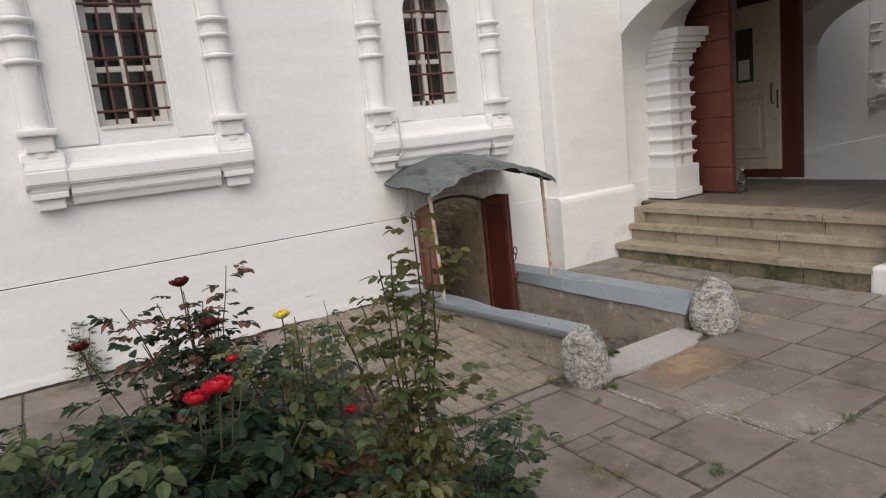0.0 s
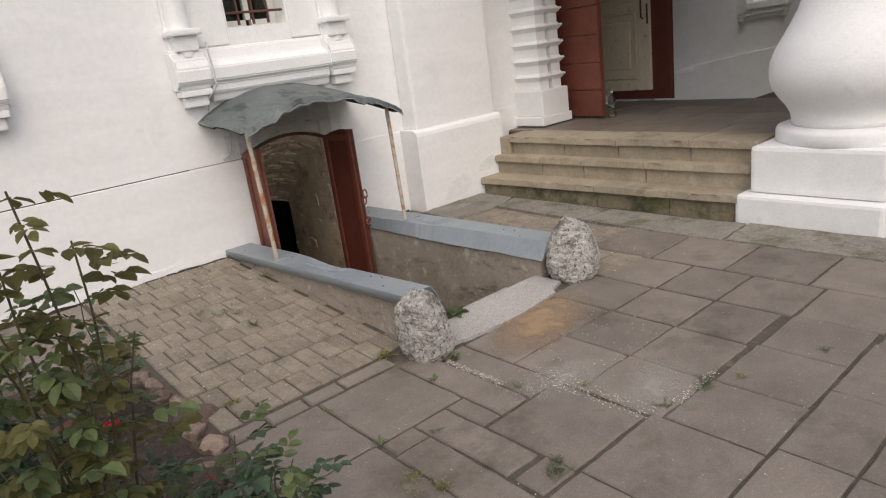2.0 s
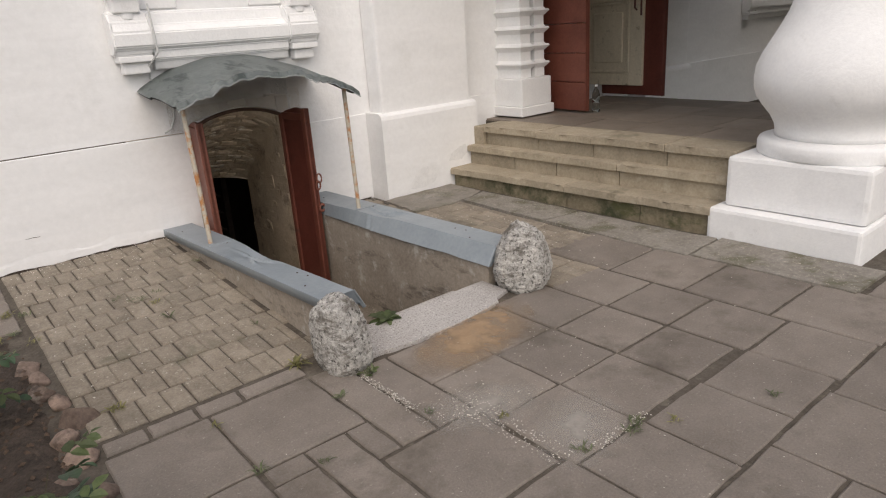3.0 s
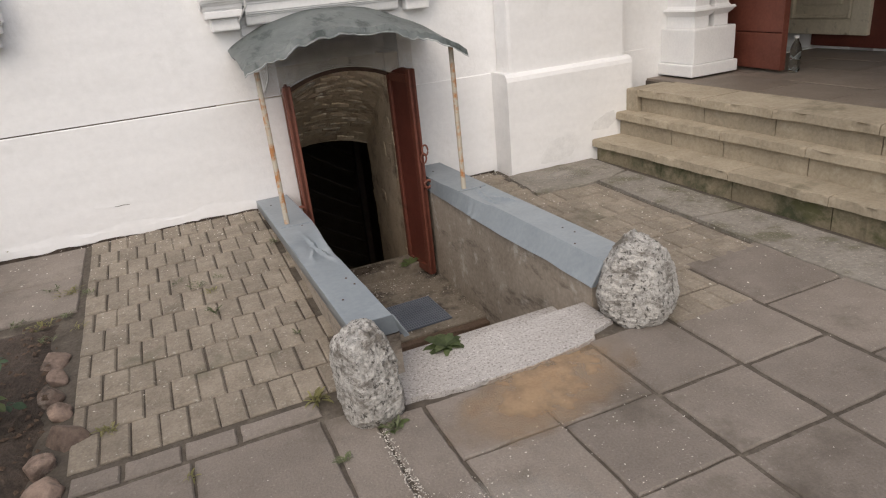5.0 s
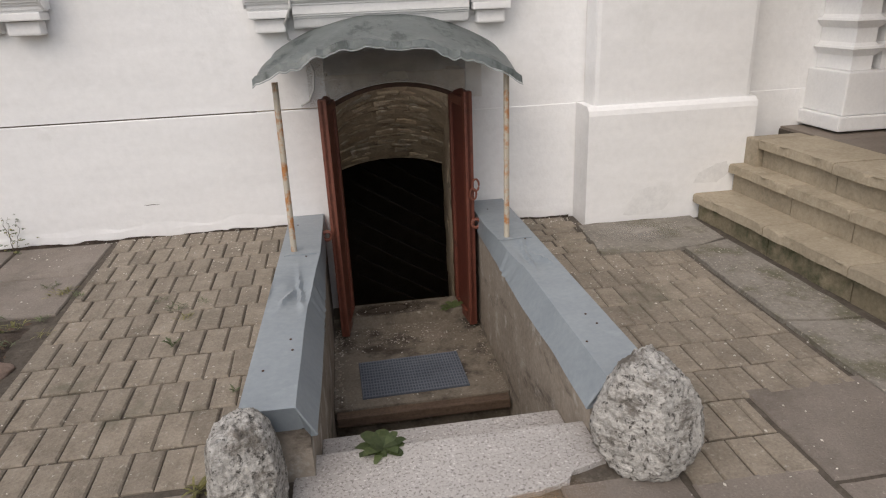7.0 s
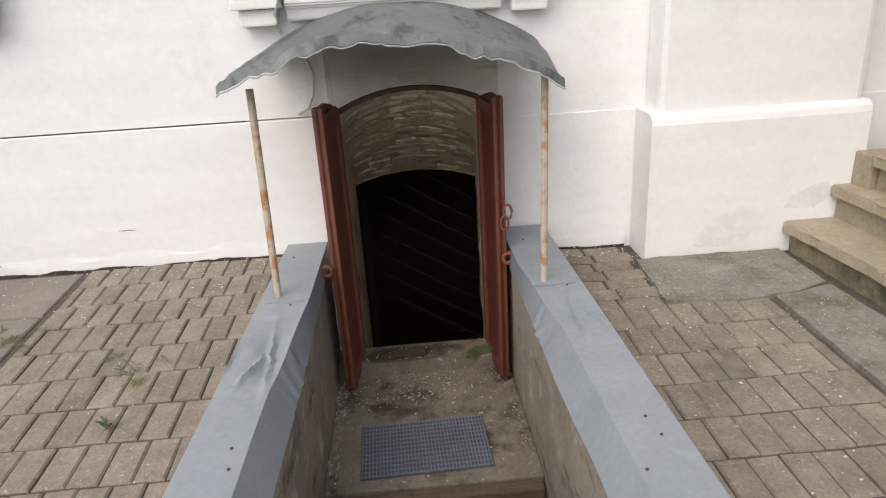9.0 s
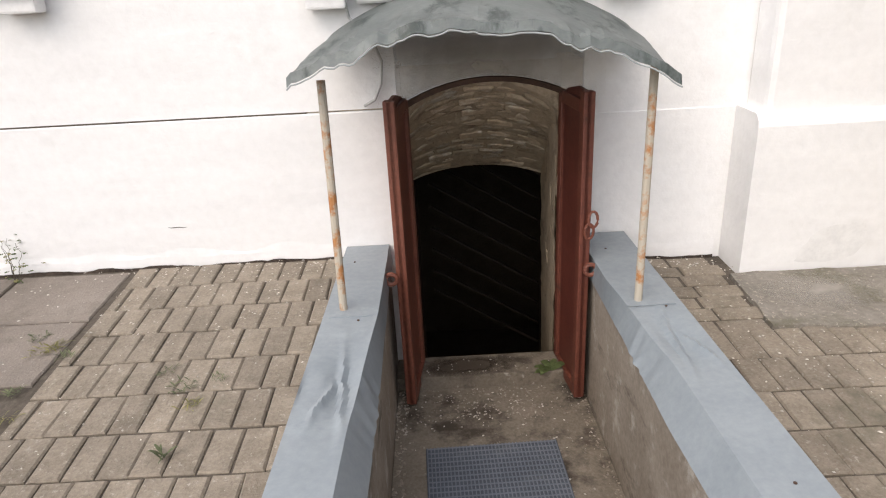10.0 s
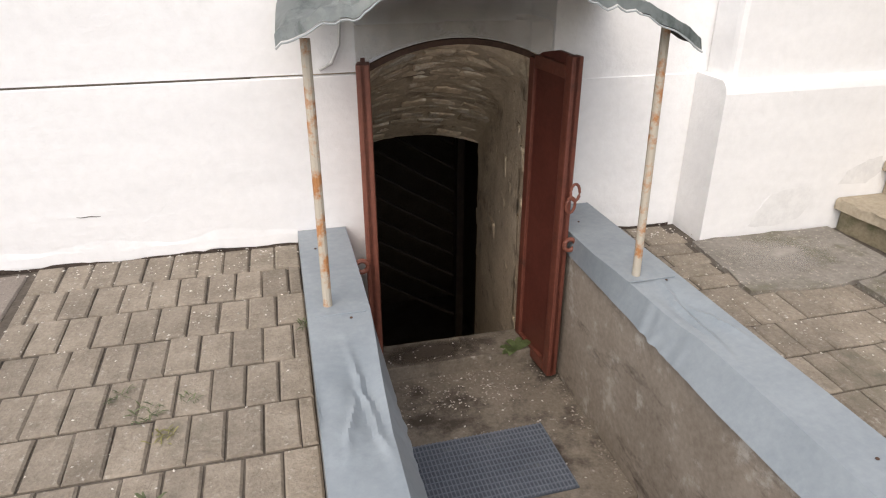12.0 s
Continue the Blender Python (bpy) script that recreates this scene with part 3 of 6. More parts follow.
boulder((3.925, 2.86, -0.01), 0.166, 0.168, 0.41, 8.4, 2.2, (((-0.9, -0.75, 0.12), 0.70), ((0.35, -0.9, 0.25), 0.86), ((0.1, -0.2, 1), 0.95)), 0.20)


# sheet-metal caps on the side walls: flat top, crisp fold, hanging inner flap
def cap(name, x_in, x_out, near, far, y_end, seed, fold_far, fold_near, flap_far, flap_mid, flap_near, dent_at, lip):
    n = 220
    side = 1 if x_in > x_out else -1
    rows = []
    for i in range(n + 1):
        f = i / n
        y = 5.262 + (y_end - 0.03 - 5.262) * f
        z = rail_top(y, near, far) + 0.012
        dent = math.exp(-((f - dent_at) / 0.085) ** 2)
        fold = fold_far + (fold_near - fold_far) * min(1.0, max(0.0, (f - dent_at + 0.22) / 0.28))
        flap = flap_far + (flap_mid - flap_far) * min(1.0, f / dent_at) if f < dent_at else flap_mid + (flap_near - flap_mid) * (f - dent_at) / (1 - dent_at)
        xf = x_in + side * (0.010 - fold + 0.003 * noise.noise(Vector((y * 3, seed, 9))))
        row = [(x_out - side * 0.018, y, z - 0.050), (x_out - side * 0.015, y, z)]
        for q in range(1, 25):
            w = q / 24
            x = x_out - side * 0.015 + (xf - x_out + side * 0.015) * w
            a = (f - dent_at) * 2.3
            c = (w - (0.72 if side > 0 else 0.60)) * abs(xf - x_out)
            bend = 0.25 * noise.noise(Vector((y * 6, seed, 1))) + 0.12 * noise.noise(Vector((y * 19, seed, 2)))
            # a trough along the fold, with two pinched ridges running out of it
            trough = -0.022 * math.exp(-(c / 0.045) ** 2) * dent
            ridge_a = 0.018 * max(0.0, 1 - abs(c - 0.35 * a * 0.3 - 0.05 * bend) / 0.016) * dent
            ridge_b = 0.014 * max(0.0, 1 - abs(c + 0.035 + 0.16 * a - 0.06 * bend) / 0.014) * math.exp(-((f - dent_at - 0.03) / 0.05) ** 2)
            dip = trough + ridge_a + ridge_b + 0.006 * dent * noise.noise(Vector((x * 16, y * 9, seed)))
            row.append((x, y, z + 0.002 * noise.noise(Vector((x * 5, y * 2.2, seed))) + dip - 0.012 * dent * w))
        xl = x_in + side * (lip * min(1.0, 0.4 + f) + 0.006 * noise.noise(Vector((y * 2.2, seed, 3))) + 0.012 * dent * noise.noise(Vector((y * 15, seed, 6))))
        zf = row[-1][2]
        low = z - flap - 0.006 * noise.noise(Vector((y * 4, seed, 4)))
        for w in (0.33, 0.66, 1.0):
            row.append((xf + (xl - xf) * w + side * 0.010 * dent * noise.noise(Vector((y * 21, w * 4, seed))), y, zf + (low - zf) * w))
        row.append((xl - side * 0.004, y, low - 0.004))
        rows.append(row)
    base = Vector(((x_in + x_out) / 2, (5.262 + y_end) / 2, far))
    bm = bmesh.new()
    grid = [[bm.verts.new(Vector(p) - base) for p in row] for row in rows]
    for a, b in zip(grid, grid[1:]):
        for k in range(len(a) - 1):
            bm.faces.new((a[k], a[k + 1], b[k + 1], b[k]))
    bmesh.ops.recalc_face_normals(bm, faces=bm.faces)
    for fc in bm.faces:
        fc.smooth = True
    for ed in bm.edges:
        ed.smooth = ed.calc_face_angle(0.0) < 0.5
    bmesh.ops.solidify(bm, geom=bm.faces[:], thickness=0.002)
    ob = tagged(empty(name, base), "dented grey painted sheet-metal coping on the stair wall", "coping", "copings")
    me = bpy.data.meshes.new("sheet")
    bm.to_mesh(me)
    bm.free()
    me.materials.append(SHEET)
    sheet = new("sheet", me)
    sheet.parent = ob
    # end flap folded down over the wall's end, with a raised corner seam
    bm = bmesh.new()
    e = rows[-1]
    top = [bm.verts.new(Vector(p) - base) for p in e[1:-1]]
    lowv = [bm.verts.new(Vector((p[0], p[1] - 0.008, min(p[2], e[1][2]) - 0.075 * (1 if q < 25 else 0.02 if q == len(e) - 3 else 0.5))) - base) for q, p in enumerate(e[1:-1])]
    for k in range(len(top) - 1):
        bm.faces.new((top[k], top[k + 1], lowv[k + 1], lowv[k]))
    bmesh.ops.solidify(bm, geom=bm.faces[:], thickness=0.002)
    part("end_fold", bm, SHEET, ob)
    bm = bmesh.new()
    c, d = Vector(e[25]) - base, Vector(e[-2]) - base
    add_tube(bm, [c + Vector((0, -0.004, 0.002)), c.lerp(d, 0.5) + Vector((0, -0.006, 0)), d + Vector((0, -0.004, 0))], 0.0035, 5)
    part("seam", bm, SHEET, ob)
    # overlap of two lengths of sheet beside the post
    bm = bmesh.new()
    ys = 4.455
    zz = rail_top(ys, near, far) + 0.0165 - base.z
    add_box(bm, min(x_in, x_out) - base.x + 0.01, max(x_in, x_out) - base.x - 0.012, ys - 0.008 - base.y, ys - base.y, zz - 0.004, zz)
    part("seam", bm, SHEET, ob)
    for f in (0.10, 0.37, 0.80, 0.84, 0.90):
        p = Vector((x_out * 0.55 + x_in * 0.45 + 0.05 * math.sin(f * 40), 5.262 + (y_end - 5.262) * f, 0))
        p.z = rail_top(p.y, near, far) + 0.0135
        bm = bmesh.new()
        add_lathe(bm, [(0.005, 0.0), (0.005, 0.002), (0.003, 0.0035)], (0, 0, 0), 8)
        bmesh.ops.translate(bm, verts=bm.verts, vec=p - base)
        part("nail_head", bm, RUST_DARK, ob)
    return ob


cap("wall_coping", 2.845, 2.655, 0.285, 0.185, 2.97, 1.0, 0.004, 0.040, 0.092, 0.125, 0.105, 0.56, 0.030)
cap("wall_coping", 3.795, 4.005, 0.225, 0.190, 3.02, 7.0, 0.004, 0.055, 0.09, 0.108, 0.108, 0.46, 0.026)

# canopy: bent sheet on two rusty posts
canopy = empty("canopy", (3.28, 4.9, 1.2))
tagged(canopy, "curved grey sheet-metal canopy on two rusty pipes over the cellar door", "canopy")
bm = bmesh.new()
NU, NV = 80, 28
grid = []
for j in range(NV + 1):
    v = j / NV
    y = 5.27 - 0.84 * v
    xl, xr = 2.66 - 0.03 * v, 4.00 - 0.07 * v
    zl, zr = 1.19 - 0.075 * v, 1.165 - 0.105 * v
    rise = 0.215 - 0.03 * v
    row = []
    for i in range(NU + 1):
        u = i / NU
        x = xl + (xr - xl) * u
        wob = 0.012 * noise.noise(Vector((u * 5, v * 2.0, 2))) + 0.034 * v * v * (0.2 - abs(noise.noise(Vector((u * 9 + v * 2, v * 2.5, 5))))) + 0.026 * v ** 3 * (0.2 - abs(noise.noise(Vector((u * 21 - v * 3, v * 4, 8))))) + (0.012 if v > 0.36 + 0.03 * math.sin(7 * u) else 0.0)
        z = zl + (zr - zl) * u + rise * math.sin(math.pi * u) ** 0.8 + wob
        row.append(bm.verts.new((x - 3.28, y - 4.9 + 0.02 * v * noise.noise(Vector((u * 9, 0, 8))), z - 1.2)))
    grid.append(row)
under_rows = [[(v.co.x + 3.28, v.co.y + 4.9, v.co.z + 1.2) for v in row] for row in grid]
for a, b in zip(grid, grid[1:]):
    for i in range(NU):
        bm.faces.new((a[i], a[i + 1], b[i + 1], b[i]))
# turned-down front lip with a worn pale edge
lip = [bm.verts.new((v.co.x, v.co.y - 0.012, v.co.z - 0.030 - 0.02 * abs(noise.noise(Vector((v.co.x * 9, 3, 1)))))) for v in grid[-1]]
for i in range(NU):
    bm.faces.new((grid[-1][i], grid[-1][i + 1], lip[i + 1], lip[i]))
bmesh.ops.solidify(bm, geom=bm.faces[:], thickness=0.003)
for f in bm.faces:
    f.smooth = True
for ed in bm.edges:
    ed.smooth = ed.calc_face_angle(0.0) < 0.22
roof = part("roof_sheet", bm, CANOPY, canopy, "weathered grey-green sheet metal")
# second sheet just below the roof paints the shaded underside
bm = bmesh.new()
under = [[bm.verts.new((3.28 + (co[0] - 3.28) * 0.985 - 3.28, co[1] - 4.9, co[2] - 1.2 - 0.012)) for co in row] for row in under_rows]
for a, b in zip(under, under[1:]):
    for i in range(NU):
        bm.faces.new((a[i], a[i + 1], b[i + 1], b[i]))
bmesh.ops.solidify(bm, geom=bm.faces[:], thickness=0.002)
part("lining", bm, SHEET_UNDER, canopy, "underside of the sheet with its shade painted near black", smooth=True)
bm = bmesh.new()
add_tube(bm, [(p[0] - 3.28, p[1] - 4.9 - 0.016, p[2] - 1.2 - 0.036 - 0.02 * abs(noise.noise(Vector(((p[0] - 3.28) * 9, 3, 1))))) for p in under_rows[-1]], 0.003, 5)
part("rim", bm, RIM, canopy, "pale worn rolled rim")
for a, b in (((2.716, 4.585, 1.10), (2.712, 4.520, 0.20)), ((3.882, 4.560, 1.10), (3.865, 4.505, 0.21))):
    bm = bmesh.new()
    add_tube(bm, [Vector(p) - Vector((3.28, 4.9, 1.2)) for p in (a, b)], 0.0155, 10)
    part("post", bm, RUST, canopy, "rusty flaking pipe")


# cellar door leaves, swung outwards
def leaf(hinge, free, name_label, face, z0=-0.52, z1=0.955):
    h, f = Vector((*hinge, 0)), Vector((*free, 0))
    w = (f - h).length
    ang = math.atan2(f.y - h.y, f.x - h.x)
    d = empty("cellar_door", (hinge[0], hinge[1], z0))
    d.rotation_euler = (0, 0, ang)
    tagged(d, name_label, "door", "cellar door leaves")
    H = z1 - z0
    bm = bmesh.new()
    add_prism(bm, [(0.0, 0.0), (w, 0.0), (w, H), (w * 0.6, H + 0.005), (w * 0.25, H - 0.02), (0.0, H - 0.06)], -0.008, 0.008)
    part("panel", bm, face, d)
    for x0, x1, za, zb in ((0.0, 0.045, 0, H - 0.05), (w - 0.05, w, 0, H + 0.002), (0.045, w - 0.05, 0.0, 0.06), (0.045, w - 0.05, H - 0.09, H - 0.035)):
        bm = box(x0, x1, -0.025, 0.025, za, zb, 0.006)
        part("rail", bm, face if face is RED_DOOR else RED_RAIL, d)
    return d


leaf((3.705, 5.262), (3.742, 4.905), "dark red-brown painted iron cellar door leaf swung open", RED_DARK)
leaf((2.968, 5.262), (2.922, 4.922), "faded red-brown iron cellar door leaf swung open", RED_DOOR)
bm = bmesh.new()
o = arc(CELL0 + 0.004, CELL1 - 0.004, 0.868, 0.115)
i_ = arc(CELL0 + 0.02, CELL1 - 0.02, 0.846, 0.115)
add_prism(bm, o + i_[::-1], 5.285, 5.325)
tagged(part("trim_arch", bm, RUST_DARK), "brown iron frame in the cellar arch", "frame", kind="structure")
mat = tagged(empty("door_mat", (3.29, 4.425, -0.545)), "grey-blue rubber mat with a fine raised grid", "mat")
mat.rotation_euler = (0, 0, radians(1.5))
part("base", box(-0.295, 0.295, -0.19, 0.19, 0, 0.009, 0.003), MAT, mat)
bm = bmesh.new()
for i in range(37):
    x = -0.288 + 0.016 * i
    add_box(bm, x - 0.0022, x + 0.0022, -0.187, 0.187, 0.009, 0.0135)
for i in range(13):
    y = -0.18 + 0.03 * i
    add_box(bm, -0.29, 0.29, y - 0.0022, y + 0.0022, 0.009, 0.0132)
tagged(part("ribbing", bm, MAT_RIB, mat), "fine worn ribs of the mat", kind="stuff")
tagged(part("board", box(2.86, 3.78, 4.09, 4.155, -0.61, -0.555, 0.006), BOARD), "old wooden board edging the landing", "board")

# ---- window surrounds, frames, grilles ----
def half_column(bm, cx, y, z0, z1, rings, r=0.082):
    prof = [(r, z0)]
    for zr, rr, h in sorted(rings):
        prof += [(r, zr - h), (rr, zr - h * 0.55), (rr + 0.004, zr), (rr, zr + h * 0.4), (r * 0.9, zr + h), (r, zr + h * 1.6)]
    prof.append((r, z1))
    add_lathe(bm, prof, (cx, y, 0), 20, 180, 360)


def window(cx, dz, k, board):
    """One window with its stone surround, painted frame, panes and bars; k widens it."""
    w = tagged(empty("window_" + str(board), (cx, WALL_Y, 1.84 + dz)), "white-framed barred window in a whitewashed stone surround with ringed half columns", "window", kind="structure")
    off = Vector((-cx, -WALL_Y, -1.84 - dz))

    def put(name, bm, mat, parent=w, label="", smooth=False):
        bmesh.ops.translate(bm, verts=bm.verts, vec=off)
        return part(name, bm, mat, parent, label, smooth)

    Y, zb = WALL_Y, dz
    for s in (-1, 1):
        xc = cx + s * 0.637 * k
        bm = bmesh.new()
        half_column(bm, xc, Y - 0.035, 1.66 + zb, 3.6 + zb, [(2.29 + zb, 0.115, 0.022), (2.44 + zb, 0.11, 0.02), (2.555 + zb, 0.118, 0.024), (3.1 + zb, 0.115, 0.02)])
        put("half_column", bm, WHITE_TRIM, smooth=False)
        bm = bmesh.new()
        add_box(bm, xc - 0.10, xc + 0.10, Y - 0.034, Y - 0.001, 1.60 + zb, 3.7 + zb, 0.008)
        put("backing_strip", bm, WHITE_TRIM)
        bm = bmesh.new()
        # base: torus ring, neck, flared foot, band and stepped console
        add_box(bm, xc - 0.120, xc + 0.120, Y - 0.165, Y - 0.002, 1.805 + zb, 1.85 + zb, 0.014)
        add_box(bm, xc - 0.085, xc + 0.085, Y - 0.125, Y - 0.002, 1.70 + zb, 1.806 + zb, 0.008)
        put("column_base", bm, WHITE_TRIM)
        bm = bmesh.new()
        add_prism(bm, [(Y - 0.002, 1.43 + zb), (Y - 0.105, 1.43 + zb), (Y - 0.115, 1.475 + zb), (Y - 0.152, 1.48 + zb), (Y - 0.152, 1.575 + zb), (Y - 0.115, 1.64 + zb), (Y - 0.10, 1.70 + zb), (Y - 0.002, 1.72 + zb)], xc - 0.130, xc + 0.130, "x")
        bmesh.ops.bevel(bm, geom=bm.edges[:], offset=0.012, segments=2, affect="EDGES")
        put("foot_block", bm, WHITE_TRIM)
        bm = bmesh.new()
        add_box(bm, xc - 0.085, xc + 0.085, Y - 0.095, Y - 0.002, 1.31 + zb, 1.385 + zb, 0.012)
        add_box(bm, xc - 0.112, xc + 0.112, Y - 0.13, Y - 0.002, 1.386 + zb, 1.429 + zb, 0.008)
        put("console", bm, WHITE_TRIM)
    xa, xb = cx - 0.637 * k + 0.131, cx + 0.637 * k - 0.131
    bm = bmesh.new()
    add_prism(bm, [(Y - 0.001, 1.325 + zb), (Y - 0.055, 1.325 + zb), (Y - 0.075, 1.385 + zb), (Y - 0.10, 1.395 + zb), (Y - 0.10, 1.455 + zb), (Y - 0.138, 1.48 + zb), (Y - 0.138, 1.572 + zb), (Y - 0.05, 1.62 + zb), (Y - 0.03, 1.70 + zb), (Y - 0.001, 1.715 + zb)], xa, xb, "x")
    bmesh.ops.bevel(bm, geom=[e for e in bm.edges if abs(e.verts[0].co.x - e.verts[1].co.x) > 0.1], offset=0.008, segments=2, affect="EDGES")
    put("sill", bm, WHITE_TRIM)
    # inner raised frame round the opening
    for s in (-1, 1):
        bm = bmesh.new()
        x0, x1 = sorted((cx + s * 0.268, cx + s * (0.637 * k - 0.101)))
        add_box(bm, x0, x1, Y - 0.010, Y - 0.001, 1.722 + zb, 3.4 + zb, 0.008)
        put("inner_strip", bm, WHITE_TRIM)
    h, yf = 0.245 * k, Y + 0.15
    z0, z1 = 1.845 + zb, 2.92 + zb
    fr = put("window_frame", box(cx - h, cx + h, yf + 0.06, yf + 0.065, z0 - 0.2, z0 - 0.19), FRAME_PAINT)
    for x0, x1, za, zc in ((cx - h, cx - h + 0.055, z0, z1), (cx + h - 0.055, cx + h, z0, z1), (cx - 0.022, cx + 0.022, z0 + 0.05, z1), (cx - h + 0.055, cx - 0.022, z0, z0 + 0.05), (cx + 0.022, cx + h - 0.055, z0, z0 + 0.05),
                           (cx - h + 0.055, cx - 0.022, z0 + 0.385, z0 + 0.425), (cx + 0.022, cx + h - 0.055, z0 + 0.385, z0 + 0.425), (cx - h + 0.055, cx - 0.022, z0 + 0.80, z0 + 0.84), (cx + 0.022, cx + h - 0.055, z0 + 0.80, z0 + 0.84)):
        put("bar", box(x0, x1, yf, yf + 0.045, za, zc, 0.004), FRAME_PAINT, fr)
    for s in (-1, 1):
        for za, zc in ((z0 + 0.05, z0 + 0.385), (z0 + 0.425, z0 + 0.80), (z0 + 0.84, z1)):
            x0, x1 = sorted((cx + s * 0.023, cx + s * (h - 0.056)))
            put("pane", box(x0, x1, yf + 0.02, yf + 0.024, za, zc), GLASS_DARK, fr)
    # dark sheets stand in for the unlit room behind the panes
    put("interior", box(cx - h - 0.02, cx + h + 0.02, yf + 0.80, yf + 0.82, z0 - 0.1, z1 + 0.1), UNLIT)
    put("lining", box(cx - 0.249 * k, cx + 0.249 * k, yf + 0.065, yf + 0.79, z0 - 0.004, z0 + 0.002), UNLIT)
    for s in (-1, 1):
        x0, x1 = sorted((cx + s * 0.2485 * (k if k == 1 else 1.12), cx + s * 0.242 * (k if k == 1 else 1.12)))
        put("lining", box(x0, x1, yf + 0.065, yf + 0.79, z0, z1), UNLIT)
    put("window_sill", box(cx - h + 0.004, cx + h - 0.004, Y - 0.012 if board == 1 else Y + 0.02, yf, z0 - 0.028, z0 - 0.002, 0.006), FRAME_PAINT if board == 1 else WHITE_TRIM)
    grille = put("grille", box(cx - 0.008, cx + 0.008, Y + 0.052, Y + 0.068, z0 + 0.01, z1), GRILLE, w, "rusty iron window bars")
    for dx in (-0.125, 0.125):
        put("upright", box(cx + dx - 0.008, cx + dx + 0.008, Y + 0.052, Y + 0.068, z0 + 0.01, z1), GRILLE, grille)
    for i in range(6):
        z = z0 + 0.10 + 0.185 * i
        bm = bmesh.new()
        add_tube(bm, [(cx - h - 0.01, Y + 0.045, z), (cx, Y + 0.043, z - 0.004 * (i % 2)), (cx + h + 0.01, Y + 0.045, z)], 0.0095, 6)
        put("crossbar", bm, GRILLE, grille)
    return w


window(W1, 0.045, 1.0, 1)
window(W2, 0.0, 1.0, 2)
window(W3, -0.06, 1.12, 3)

# ---- porch: pilaster, door leaves, doorway ----
pil = tagged(empty("pilaster", (6.30, 5.1, 0.566)), "whitewashed pilaster of stacked ringed blocks with a stepped capital", "pilaster", kind="structure")
po = Vector((-6.30, -5.1, -0.566))


def pput(name, bm):
    bmesh.ops.translate(bm, verts=bm.verts, vec=po)
    return part(name, bm, WHITE_TRIM, pil)


pput("base", box(6.09, 6.57, 4.88, WALL_Y - 0.003, 0.566, 0.66, 0.012))
pput("pedestal", box(6.12, 6.55, 4.90, WALL_Y - 0.003, 0.661, 0.93, 0.012))
for xc in (6.245, 6.445):
    for i in range(7):
        z = 0.932 + 0.165 * i
        bm = bmesh.new()
        for a, b, za, zb in ((0.070, 0.070, z, z + 0.085), (0.072, 0.112, z + 0.085, z + 0.13), (0.112, 0.104, z + 0.13, z + 0.145), (0.085, 0.070, z + 0.145, z + 0.165)):
            lo = [bm.verts.new((xc + sx * a, yy, za)) for sx, yy in ((-1, 5.03 - a), (1, 5.03 - a), (1, WALL_Y - 0.003), (-1, WALL_Y - 0.003))]
            hi = [bm.verts.new((xc + sx * b, yy, zb)) for sx, yy in ((-1, 5.03 - b), (1, 5.03 - b), (1, WALL_Y - 0.003), (-1, WALL_Y - 0.003))]
            for q in range(4):
                bm.faces.new((lo[q], lo[(q + 1) % 4], hi[(q + 1) % 4], hi[q]))
            bm.faces.new(lo[::-1])
            bm.faces.new(hi)
        pput("ring_block", bm)
for i, (e, za, zb) in enumerate(((0.0, 2.088, 2.16), (0.03, 2.161, 2.21), (0.065, 2.211, 2.27), (0.10, 2.271, 2.33), (0.13, 2.331, 2.428))):
    pput("capital_tier", box(6.19 - e * 0.4, 6.55 + e, 4.93 - e, WALL_Y - 0.003, za, zb, 0.008))


